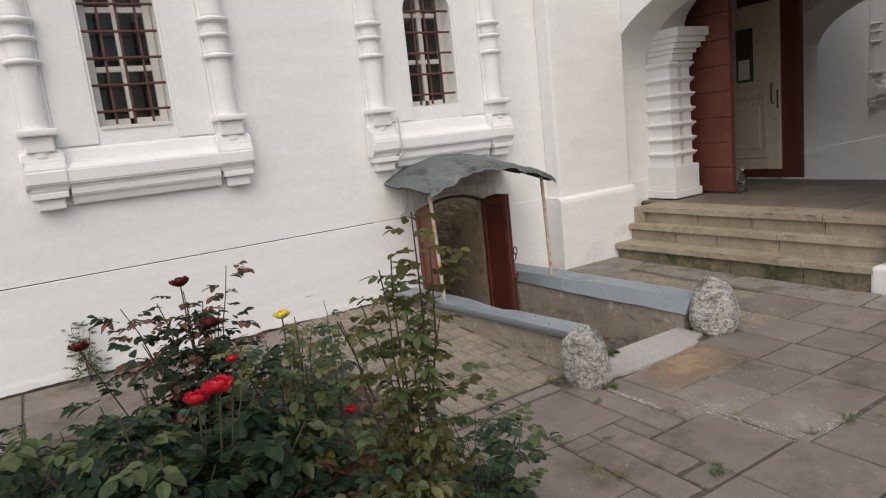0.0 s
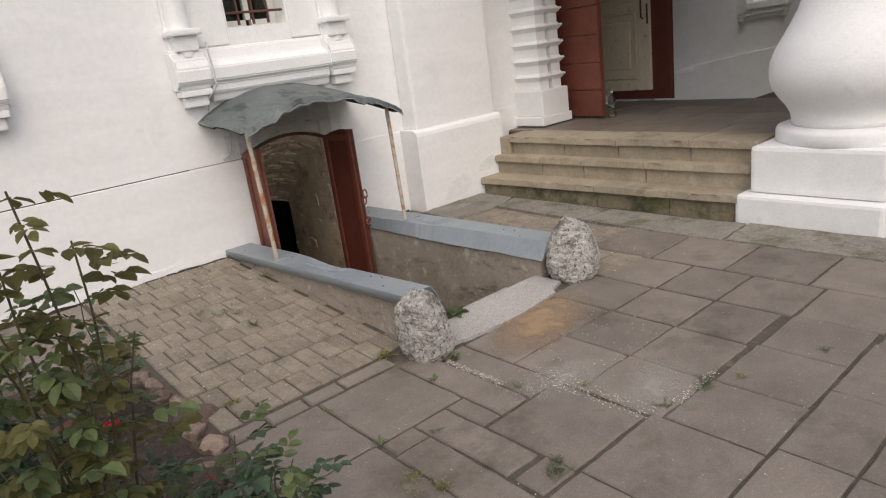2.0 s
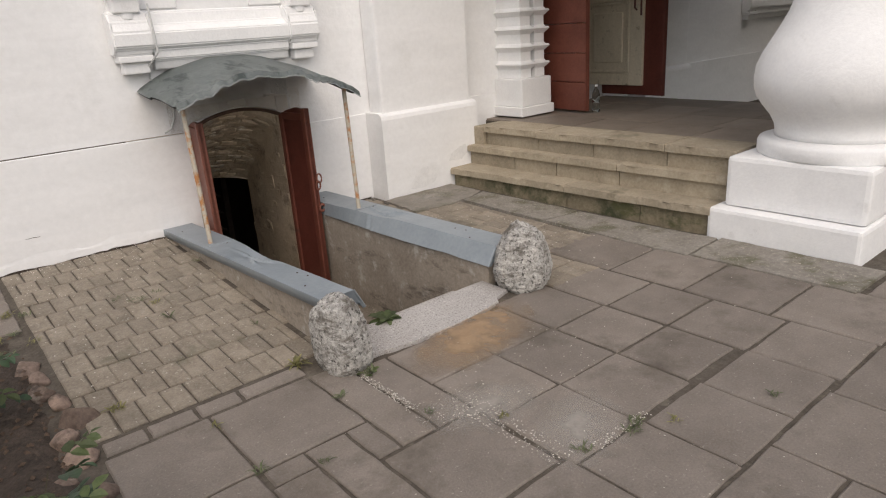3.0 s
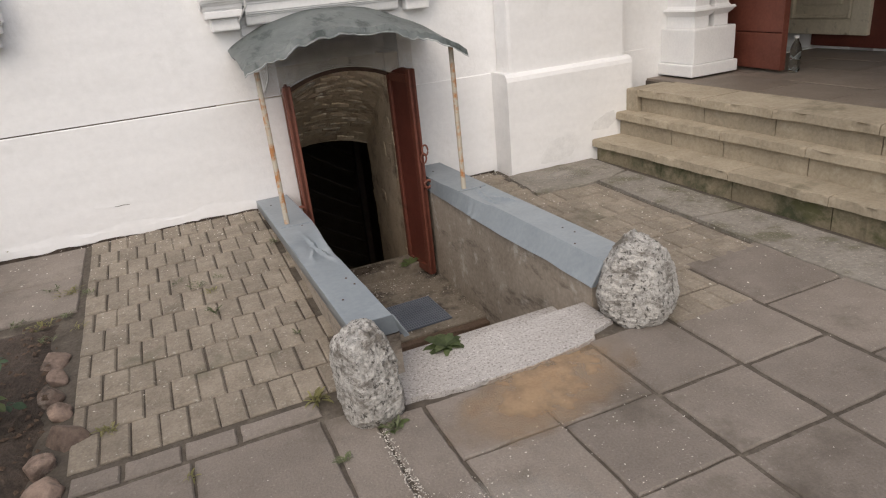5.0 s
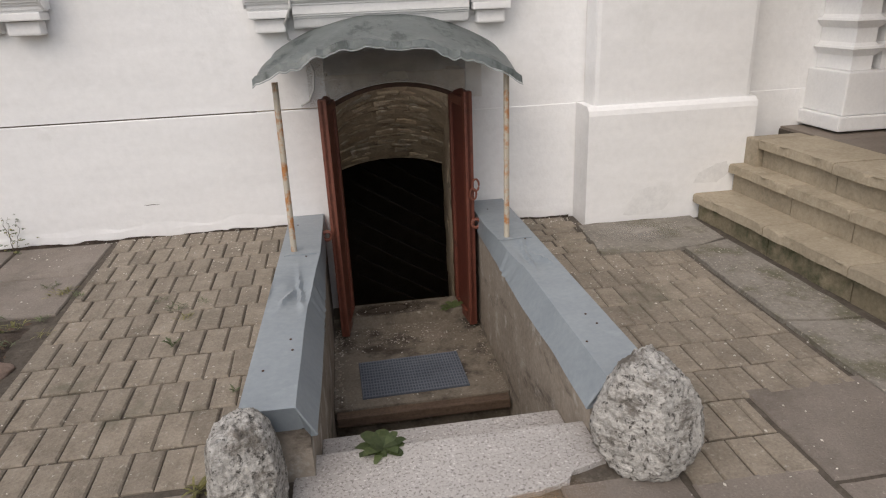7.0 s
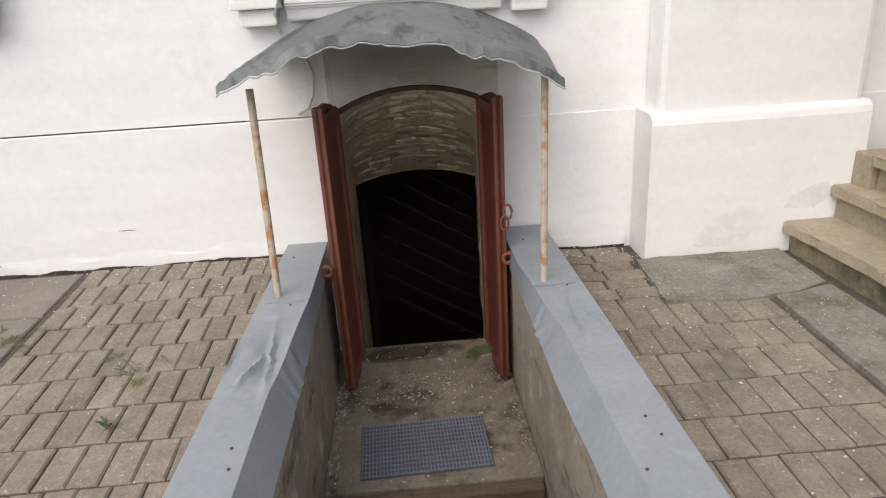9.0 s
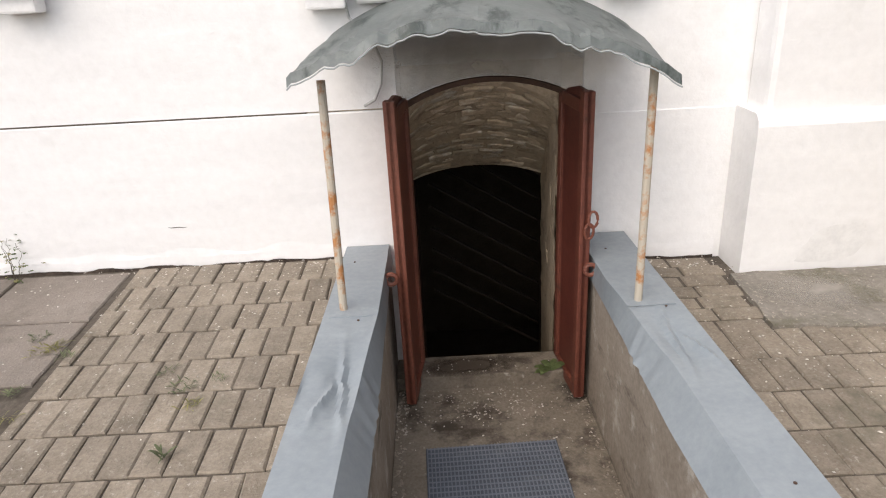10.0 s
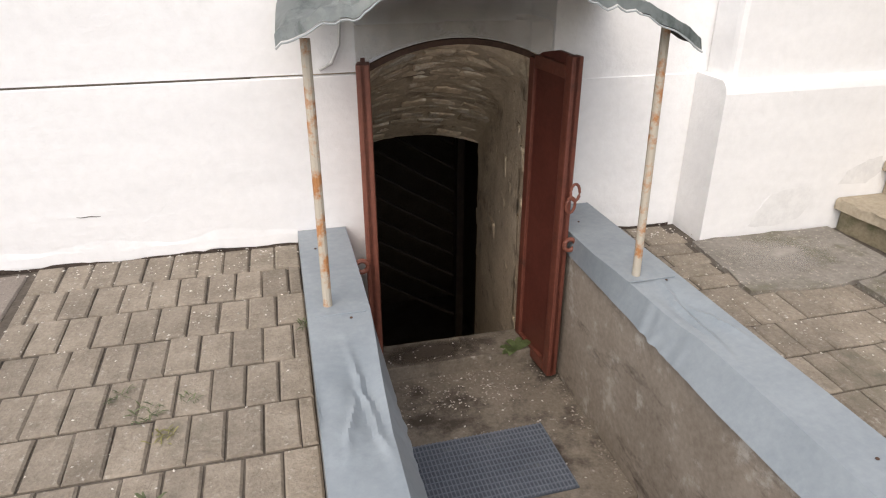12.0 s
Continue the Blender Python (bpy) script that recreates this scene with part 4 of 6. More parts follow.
def porch_leaf(name, hinge, free, z0, z1, mat, label, battens):
    h, f = Vector((*hinge, 0)), Vector((*free, 0))
    w = (f - h).length
    d = tagged(empty(name, (hinge[0], hinge[1], z0)), label, "door")
    d.rotation_euler = (0, 0, math.atan2(f.y - h.y, f.x - h.x))
    H = z1 - z0
    if battens:
        n = battens
        for i in range(n):
            part("board", box(0, w, -0.026, 0.026, H * i / n + 0.002, H * (i + 1) / n - 0.002, 0.012), mat, d)
        part("edge_strip", box(w - 0.001, w + 0.006, -0.028, 0.028, 0, H, 0.003), mat, d)
    else:
        part("panel", box(0.01, w - 0.01, -0.006, 0.006, 0.01, 1.02), mat, d)
        for x0, x1, za, zb in ((0, 0.13, 0, H), (w - 0.16, w, 0, H), (0.13, w - 0.16, 0, 0.13), (0.13, w - 0.16, 0.90, 1.04), (0.13, w - 0.16, H - 0.14, H)):
            part("stile", box(x0, x1, -0.028, 0.028, za, zb, 0.006), mat, d)
        part("raised_panel", box(0.235, w - 0.265, -0.024, 0.024, 0.245, 0.785, 0.018), mat, d)
        for x0, x1, za, zb in ((0.135, 0.165, 0.135, 0.895), (w - 0.195, w - 0.165, 0.135, 0.895), (0.166, w - 0.196, 0.135, 0.165), (0.166, w - 0.196, 0.865, 0.895)):
            part("moulding", box(x0, x1, -0.036, 0.036, za, zb, 0.012), mat, d)
        part("ledge", box(0.02, w - 0.02, -0.050, 0.030, 1.00, 1.03, 0.008), mat, d)
        part("skirting", box(0.13, w - 0.16, -0.030, 0.030, 0.05, 0.10, 0.008), mat, d)
        part("upper_panel", box(0.13, w - 0.16, -0.012, 0.012, 1.04, H - 0.14), mat, d)
        part("pane", box(0.34, w - 0.34, -0.022, -0.018, 1.10, H - 0.28), GLASS_DARK, d)
        part("backing", box(0.335, w - 0.335, -0.0178, -0.0162, 1.09, H - 0.27), UNLIT, d)
        part("notice", box(0.37, 0.52, -0.026, -0.023, 1.12, 1.36), FRAME_PAINT, d, "sheet of paper on the glass")
        bm = bmesh.new()
        add_tube(bm, [(w - 0.08, -0.024, 0.80), (w - 0.08, -0.065, 0.82), (w - 0.08, -0.065, 1.02), (w - 0.08, -0.024, 1.04)], 0.010, 8)
        part("handle", bm, GRILLE, d, "dark iron pull handle")
        part("lock_plate", box(w - 0.035, w - 0.012, -0.032, -0.022, 0.74, 0.96, 0.003), GRILLE, d)
    return d


porch_leaf("porch_door", (6.72, 5.235), (6.675, 4.545), 0.572, 3.1, RED_PORCH_SHADE, "open red-brown plank door leaf of the porch doorway", 9)
porch_leaf("porch_door", (7.86, 5.235), (7.83, 4.42), 0.590, 3.1, RED_DARK, "open dark red door leaf behind the cream door", 1)
porch_leaf("inner_door", (7.80, 5.56), (7.80, 4.66), 0.700, 2.70, CREAM, "worn cream panelled inner door with a glazed upper panel", 0)
# unseen vestibule as a box, its darkness put into the colour
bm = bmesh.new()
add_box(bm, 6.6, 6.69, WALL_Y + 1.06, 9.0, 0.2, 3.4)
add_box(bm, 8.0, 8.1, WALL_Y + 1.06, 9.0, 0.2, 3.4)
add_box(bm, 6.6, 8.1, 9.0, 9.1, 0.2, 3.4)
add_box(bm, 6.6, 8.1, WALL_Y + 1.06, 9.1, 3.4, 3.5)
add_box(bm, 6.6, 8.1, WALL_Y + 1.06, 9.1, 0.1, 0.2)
tagged(part("wall_vestibule", bm, UNLIT), "dark-coloured box standing in for the unlit vestibule", "wall", kind="structure")
tagged(part("door_frame", box(6.70, 6.77, WALL_Y + 0.002, WALL_Y + 0.12, 0.562, 3.3, 0.006), CREAM), "worn cream door frame", "frame", kind="structure")
tagged(part("door_frame_head", box(6.771, 7.90, WALL_Y + 0.002, WALL_Y + 0.12, 2.95, 3.3, 0.006), CREAM), "worn cream door frame head", "frame", kind="structure")
bottle = tagged(empty("water_bottle", (6.76, 4.50, 0.555)), "clear plastic water bottle standing beside the porch door", "bottle")
bm = bmesh.new()
add_lathe(bm, [(0.034, 0.0), (0.040, 0.012), (0.040, 0.07), (0.036, 0.085), (0.040, 0.10), (0.040, 0.17), (0.030, 0.205), (0.014, 0.235), (0.014, 0.25)], (0, 0, 0), 16)
part("body", bm, GLASS_DARK, bottle, smooth=True)
bm = bmesh.new()
add_lathe(bm, [(0.017, 0.251), (0.017, 0.27)], (0, 0, 0), 12)
part("cap", bm, WIRE, bottle)

# ---- cable on the wall beside the canopy ----
bm = bmesh.new()
add_tube(bm, [(2.80, 5.13, 1.75), (2.80, 5.10, 1.55), (2.80, 5.10, 1.44), (2.755, 5.18, 1.36), (2.76, 5.255, 1.27), (2.845, 5.262, 1.19), (2.885, 5.262, 1.08), (2.875, 5.262, 0.98), (2.84, 5.262, 0.91), (2.79, 5.262, 0.885)], 0.007, 6)
tagged(part("cable", bm, WIRE), "grey cable hanging down the whitewashed wall", "cable")

# ---- cellar door fittings ----
for x, y, z, name in ((3.735, 4.895, 0.17, "lug"), (2.905, 4.905, 0.17, "lug")):
    bm = bmesh.new()
    ring = [(0.026 * math.cos(2 * math.pi * i / 14), 0, 0.026 * math.sin(2 * math.pi * i / 14)) for i in range(15)]
    add_tube(bm, ring, 0.010, 7)
    ob = part("lock_eye", bm, RED_DOOR, None)
    ob.location = (x + (0.035 if x > 3 else -0.03), y, z)
    tagged(ob, "painted iron padlock eye on the cellar door edge", "eye", "padlock eyes")
bm = bmesh.new()
for dz, tilt in ((0.0, 0.25), (-0.055, -0.3)):
    ring = [(0.020 * math.cos(2 * math.pi * i / 14) + tilt * 0.03, tilt * 0.012 * math.sin(2 * math.pi * i / 14), dz + 0.036 * math.sin(2 * math.pi * i / 14)) for i in range(15)]
    add_tube(bm, ring, 0.0065, 6)
ob = part("door_shackle", bm, RED_DOOR)
ob.location = (3.765, 4.892, 0.41)
tagged(ob, "red-brown iron shackle hanging on the cellar door", "shackle")

# lattice gate standing far inside the dark cellar
gate = tagged(empty("lattice_gate", (3.4, 7.6, -1.6)), "dim wooden lattice gate inside the dark cellar", "gate")
for i in range(9):
    bm = bmesh.new()
    z = 0.1 + i * 0.2
    add_box(bm, -0.55, 0.55, -0.012, 0.012, -0.012, 0.012, 0, Matrix.Translation((0.1, 0, z)) @ Matrix.Rotation(radians(32), 4, "Y"))
    part("lath", bm, LATH, gate)
for x in (-0.5, 0.62):
    part("post", box(x - 0.03, x + 0.03, -0.03, 0.03, -1.3, 1.9, 0.004), LATH, gate)

# ---- rough stones of the passage jamb ----
jamb = bpy.data.objects["wall_passage"]
stone_meshes = []
for k in range(5):
    bm = bmesh.new()
    add_box(bm, -0.02, 0.02, -0.108, 0.108, -0.061, 0.061, 0.016)
    for v in bm.verts:
        v.co += Vector((noise.noise(v.co * 12 + Vector((k, 0, 0))), noise.noise(v.co * 9 + Vector((0, k, 5))), noise.noise(v.co * 9 + Vector((3, k, 0))))) * 0.014
    me = bpy.data.meshes.new("stone")
    bm.to_mesh(me)
    bm.free()
    me.materials.append(PLASTER_DIRTY)
    stone_meshes.append(me)
coat = bmesh.new()
grid = []
for i in range(31):
    y = 5.345 + (BACK_Y - 0.06 - 5.345) * i / 30
    col = []
    for k in range(51):
        z = -0.62 + 1.64 * k / 50
        lump = 0.011 * noise.noise(Vector((y * 5, z * 4, 2))) + 0.006 * noise.noise(Vector((y * 17, z * 13, 6))) + 0.003 * noise.noise(Vector((y * 45, z * 40, 6)))
        col.append(coat.verts.new((3.70 + (y - 5.30) * 0.0894 - 0.011 + lump, y, z)))
    grid.append(col)
for a, b in zip(grid, grid[1:]):
    for k in range(50):
        coat.faces.new((a[k], a[k + 1], b[k + 1], b[k]))
part("plaster_coat", coat, PLASTER_DIRTY, jamb, "rough smeared plaster over the jamb stones", smooth=True)
stone_lump = random.Random(8)
for r in range(13):
    z = -0.50 + 0.114 * r
    for c in range(5):
        y = 5.40 + 0.21 * c + (0.09 if r % 2 else 0)
        if y > 6.28:
            continue
        b = new("stone", stone_meshes[stone_lump.randrange(5)])
        b.parent = jamb
        b.matrix_basis = pose(3.70 + (y - 5.30) * 0.0894 + 0.012 + stone_lump.uniform(-0.004, 0.008), y + stone_lump.uniform(-0.02, 0.02), z + stone_lump.uniform(-0.008, 0.008), stone_lump.uniform(-5, 5), stone_lump.uniform(-2, 2), -5 + stone_lump.uniform(-2, 2))

# ---- brick soffit sloping down to the inner cellar opening ----
head = bpy.data.objects["wall_passage_head"]


def soffit(a, u):
    """Point of the vaulted soffit: a runs across it from 0 to 1, u from the door inwards."""
    x0, x1 = 2.955 - 0.01 * u, 3.705 + 0.088 * u
    zs, rise = 0.765 - 0.56 * u, 0.205 - 0.125 * u
    z = zs + rise * math.sin(math.pi * a) ** 0.55 + 0.035 * math.sin(math.pi * u)
    return Vector((x0 + (x1 - x0) * a, 5.335 + 1.003 * u, z))


bm = bmesh.new()
NA, NS = 48, 56
rows = [[bm.verts.new((soffit(i / NA, 0).x, 5.333, 1.045)) for i in range(NA + 1)]]
for j in range(NS + 1):
    row = []
    for i in range(NA + 1):
        p = soffit(i / NA, j / NS)
        d = 0.010 * noise.noise(Vector((p.x * 7, p.y * 9, 2))) + 0.008 * noise.noise(Vector((p.x * 19, p.y * 26, 5))) + 0.004 * noise.noise(Vector((p.x * 50, p.y * 60, 7)))
        row.append(bm.verts.new(p + Vector((0, -0.5, -0.85)) * d))
    rows.append(row)
for a, b in zip(rows, rows[1:]):
    for i in range(NA):
        bm.faces.new((a[i], a[i + 1], b[i + 1], b[i]))
part("mortar_bed", bm, PLASTER_DIRTY, head, "rough lime mortar smeared between the bricks", smooth=True)
brick_meshes = []
for k in range(6):
    bm = bmesh.new()
    add_box(bm, -0.072, 0.072, -0.030, 0.030, -0.02, 0.02, 0.012)
    for v in bm.verts:
        v.co += Vector((noise.noise(v.co * 9 + Vector((k, 0, 0))), noise.noise(v.co * 14 + Vector((0, k, 5))), noise.noise(v.co * 16 + Vector((3, k, 0))))) * 0.014
    me = bpy.data.meshes.new("brick")
    bm.to_mesh(me)
    bm.free()
    me.materials.append(BRICK)
    brick_meshes.append(me)
rng = random.Random(5)
for r in range(15):
    u = 0.035 + 0.066 * r
    for c in range(6):
        a = (c + (0.55 if r % 2 else 0.1)) / 5.4 + rng.uniform(-0.03, 0.03)
        if not 0.08 < a < 0.93:
            continue
        p = soffit(a, u)
        across = (soffit(a + 0.02, u) - soffit(a - 0.02, u)).normalized()
        along = (soffit(a, u + 0.02) - soffit(a, u - 0.02)).normalized()
        out = across.cross(along).normalized()
        along = out.cross(across)
        b = new("brick", brick_meshes[rng.randrange(6)])
        b.parent = head
        sink = rng.uniform(0.006, 0.022)
        turn = Matrix((across, along, out)).transposed().to_4x4()
        b.matrix_basis = Matrix.Translation(p + out * (sink if out.z > 0 else -sink)) @ turn @ Matrix.Rotation(radians(rng.uniform(-3, 3)), 4, "X") @ Matrix.Rotation(radians(rng.uniform(-2.5, 2.5)), 4, "Z")

# ---- plants ----
def leaf_points(length, width, fold, curl):
    """A pointed, folded leaflet along +x: vertices and faces."""
    v = [(0, 0, 0)]
    for u, wd in ((0.28, 0.85), (0.6, 1.0), (0.85, 0.55)):
        z = -curl * length * u * u
        v += [(u * length, -wd * width / 2, z + fold * wd * width / 2), (u * length, 0, z), (u * length, wd * width / 2, z + fold * wd * width / 2)]
    v.append((length, 0, -curl * length))
    f = [(0, 2, 1), (0, 3, 2), (1, 2, 5, 4), (2, 3, 6, 5), (4, 5, 8, 7), (5, 6, 9, 8), (7, 8, 10), (8, 9, 10)]
    return v, f


def leaf_cloud(name, spots, mat, parent, label=""):
    """Compound leaves: spots are (place, direction, size, leaflets)."""
    vs, fs = [], []
    rl = random.Random(len(spots) * 7 + 3)
    for p, d, size, count in spots:
        d = Vector(d).normalized()
        side = d.cross(Vector((0, 0, 1)))
        if side.length < 0.1:
            side = Vector((1, 0, 0))
        side.normalize()
        up = side.cross(d).normalized()
        for k in range(count):
            along = (k // 2 + 1) * size * 0.62 if k < count - 1 else (count // 2 + 0.55) * size * 0.62
            sg = 0 if k == count - 1 else (1 if k % 2 else -1)
            dd = (d * (0.55 if sg else 1.0) + side * sg * 0.9 + up * rl.uniform(-0.35, 0.1)).normalized()
            n = (up + side * rl.uniform(-0.6, 0.6) + d * rl.uniform(-0.4, 0.4)).normalized()
            yv = n.cross(dd).normalized()
            n = dd.cross(yv)
            o = Vector(p) + d * along + Vector((0, 0, -0.06 * along))
            s = size * rl.uniform(0.75, 1.25)
            lv, lf = leaf_points(s, s * rl.uniform(0.58, 0.72), rl.uniform(0.1, 0.5), rl.uniform(0.05, 0.4))
            b = len(vs)
            vs += [tuple(o + dd * a + yv * c + n * e) for a, c, e in lv]
            fs += [tuple(b + i for i in f) for f in lf]
    me = bpy.data.meshes.new(name)
    me.from_pydata(vs, [], fs)
    me.materials.append(mat)
    ob = new(name, me)
    ob.parent = parent
    if label:
        tagged(ob, label)
    return ob


def flower(parent, at, size, mat, seed, label):
    rf = random.Random(seed)
    vs, fs = [], []
    for ring, (cnt, tilt) in enumerate(((4, 86), (6, 74), (7, 58), (8, 36))):
        for i in range(cnt):
            a = 2 * math.pi * (i + 0.5 * ring) / cnt + rf.uniform(-0.2, 0.2)
            t = radians(tilt + rf.uniform(-12, 12))
            out = Vector((math.cos(a), math.sin(a), 0))
            side = Vector((-math.sin(a), math.cos(a), 0))
            d = out * math.cos(t) + Vector((0, 0, 1)) * math.sin(t)
            n = d.cross(side)
            b = len(vs)
            base = Vector(at) + out * size * 0.06 * ring
            for u, w, c in ((0.05, 0.2, 0.0), (0.5, 0.62, 0.06), (0.85, 0.66, 0.02), (1.0, 0.35, -0.12)):
                for s in (-1, 0, 1):
                    vs.append(tuple(base + d * u * size * (0.55 + 0.13 * ring) + side * s * w * size * 0.55 + n * size * (c - 0.16 * abs(s)) * -1))
            for q in range(3):
                for s in range(2):
                    fs.append((b + 3 * q + s, b + 3 * q + s + 1, b + 3 * q + s + 4, b + 3 * q + s + 3))
    me = bpy.data.meshes.new("flower")
    me.from_pydata(vs, [], fs)
    me.materials.append(mat)
    for p in me.polygons:
        p.use_smooth = True
    ob = new("flower", me)
    ob.parent = parent
    return tagged(ob, label)


def rose_bush(at, height, spread, stems, dens, mats, size, seed, label, flowers=(), bare=0.35, aim=None):
    """Stems rise and lean out of one root; compound leaves sit along them, thicker inside."""
    rb = random.Random(seed)
    bush = tagged(empty("rose_bush", at), label, "rose bush", "rose bushes")
    bm = bmesh.new()
    clouds = {m.name: (m, []) for m in mats}
    names = [m.name for m in mats]
    for s in range(stems):
        a = rb.uniform(0, 2 * math.pi)
        lean = spread * math.sqrt(rb.random())
        top = height * (1.0 if s == 0 else rb.uniform(0.55, 0.98))
        tip = Vector((math.cos(a) * lean, math.sin(a) * lean, top))
        if aim and s < len(aim):
            tip = Vector(aim[s]) - Vector(at)
        mid = Vector((tip.x * 0.35 + rb.uniform(-0.04, 0.04), tip.y * 0.35 + rb.uniform(-0.04, 0.04), tip.z * 0.5))
        pts = []
        for i in range(9):
            u = i / 8
            pts.append(mid * (2 * u * (1 - u)) + tip * (u * u) + Vector((rb.uniform(-0.008, 0.008), rb.uniform(-0.008, 0.008), 0)))
        add_tube(bm, pts, 0.0075 * min(0.8, height), 5, 0.003 * min(0.75, height))
        for q in range(int(dens * tip.length)):
            u = bare + (1 - bare) * rb.random() ** 1.15
            k = min(7, int(u * 8))
            p = pts[k].lerp(pts[k + 1], u * 8 - k)
            aa = rb.uniform(0, 2 * math.pi)
            d = (math.cos(aa), math.sin(aa), rb.uniform(-0.35, 0.45))
            nm = names[min(len(names) - 1, int(rb.random() ** 1.4 * len(names)))]
            reach = rb.uniform(0.01, 0.05 + 0.07 * (1 - u))
            clouds[nm][1].append((p + Vector(d) * reach, d, size * rb.uniform(0.7, 1.15), rb.choice((3, 5, 5, 7))))
    part("stem", bm, STEM, bush)
    for nm in names:
        if clouds[nm][1]:
            leaf_cloud("leaves", clouds[nm][1], clouds[nm][0], bush)
    for i, (p, sz, mt, lb) in enumerate(flowers):
        q = Vector(p) - Vector(at)
        flower(bush, q, sz, mt, seed * 10 + i, lb)
        bs = bmesh.new()
        add_tube(bs, [(q.x * 0.2, q.y * 0.2, 0.05), (q.x * 0.7, q.y * 0.7, q.z * 0.6), (q.x, q.y, q.z)], 0.004, 5, 0.003)
        part("flower_stalk", bs, STEM, bush)
    return bush


rose_bush((0.98, 1.88, 0), 1.36, 0.26, 10, 26, (LEAF_YELLOW, LEAF_MID, LEAF_YELLOW), 0.043, 11, "tall yellowing rose bush with thin upright shoots", aim=((0.96, 1.74, 1.37), (1.05, 1.80, 1.24), (0.86, 1.80, 1.20), (0.74, 1.9, 1.05)), bare=0.22)
rose_bush((1.26, 1.95, 0), 0.58, 0.24, 9, 46, (LEAF_DARK, LEAF_MID), 0.046, 12, "low dark green rose bush at the edge of the bed", bare=0.15, flowers=(((1.33, 2.35, 0.20), 0.035, PETAL, "small red rose bloom"),))
rose_bush((0.22, 2.02, 0), 0.94, 0.42, 22, 52, (LEAF_DARK, LEAF_DARK, LEAF_MID), 0.056, 13, "dark green rose bush with bright red blooms", bare=0.2,
          flowers=(((0.36, 1.94, 0.915), 0.052, PETAL, "bright red open rose bloom"), ((0.30, 1.96, 0.89), 0.046, PETAL, "bright red open rose bloom"), ((0.42, 1.98, 0.985), 0.022, PETAL, "red rose bud")))
rose_bush((0.50, 3.02, 0.0), 1.08, 0.34, 13, 46, (LEAF_DARK, LEAF_DARK, LEAF_RED), 0.044, 14, "dark rose bush with withered dark red blooms", bare=0.3,
          flowers=(((0.48, 3.04, 1.05), 0.05, PETAL_DARK, "withered dark red rose bloom"), ((0.56, 2.96, 0.86), 0.05, PETAL_DARK, "withered dark red rose bloom"), ((0.05, 3.0, 0.88), 0.045, PETAL_DARK, "withered dark red rose bloom")))
rose_bush((0.74, 2.45, 0), 0.95, 0.28, 12, 44, (LEAF_MID, LEAF_DARK, LEAF_YELLOW), 0.042, 15, "green rose bush with a small yellow bloom", bare=0.25,
          flowers=(((0.70, 2.35, 0.98), 0.034, PETAL_YELLOW, "small yellow rose bloom"),))
rose_bush((-0.30, 2.30, 0), 0.90, 0.42, 16, 44, (LEAF_DARK, LEAF_DARK, LEAF_MID), 0.056, 16, "dense dark green rose bush", bare=0.2)
rose_bush((0.62, 1.72, 0), 0.60, 0.26, 9, 34, (LEAF_YELLOW, LEAF_DARK, LEAF_MID), 0.046, 17, "low rose bush with yellowing leaves", bare=0.2)
rose_bush((0.85, 2.15, 0), 0.62, 0.30, 9, 34, (LEAF_DARK, LEAF_MID, LEAF_RED), 0.044, 18, "low dark green rose bush", bare=0.15)
rose_bush((-0.75, 2.75, 0), 0.75, 0.34, 10, 34, (LEAF_DARK, LEAF_MID), 0.054, 19, "dense dark green rose bush", bare=0.2)
rose_bush((1.26, 3.39, 0.02), 0.70, 0.10, 3, 17, (LEAF_DARK, LEAF_MID), 0.046, 20, "young rose shoot at the edge of the bed", bare=0.25, aim=((1.27, 3.43, 0.74), (1.30, 3.33, 0.62), (1.23, 3.31, 0.44)))
rose_bush((1.02, 3.35, 0.02), 0.36, 0.26, 6, 30, (LEAF_DARK, LEAF_MID), 0.044, 21, "small low rose bush on bare soil", bare=0.15, flowers=(((1.20, 3.08, 0.20), 0.04, PETAL, "red rose bloom near the soil"),))
rose_bush((0.30, 2.55, 0), 0.62, 0.34, 9, 34, (LEAF_DARK, LEAF_MID), 0.050, 22, "low dark green rose bush", bare=0.15)

rose_bush((-0.05, 1.98, 0), 0.66, 0.34, 14, 42, (LEAF_DARK, LEAF_DARK, LEAF_MID), 0.054, 23, "dense low dark green rose bush", bare=0.15)
rose_bush((-0.60, 2.55, 0), 0.80, 0.40, 14, 40, (LEAF_DARK, LEAF_DARK, LEAF_MID), 0.056, 24, "dense dark green rose bush", bare=0.15)
rose_bush((0.42, 1.80, 0), 0.55, 0.30, 12, 42, (LEAF_DARK, LEAF_MID, LEAF_YELLOW), 0.048, 25, "dense low rose bush", bare=0.15)
rose_bush((-0.30, 2.78, 0), 0.78, 0.36, 16, 48, (LEAF_DARK, LEAF_DARK, LEAF_MID), 0.058, 26, "dense dark green rose bush", bare=0.12)
rose_bush((0.02, 2.50, 0), 0.74, 0.36, 16, 48, (LEAF_DARK, LEAF_DARK, LEAF_MID), 0.056, 27, "dense dark green rose bush", bare=0.12)
rose_bush((0.36, 2.40, 0), 0.72, 0.32, 14, 46, (LEAF_DARK, LEAF_MID), 0.052, 28, "dense dark green rose bush", bare=0.12)
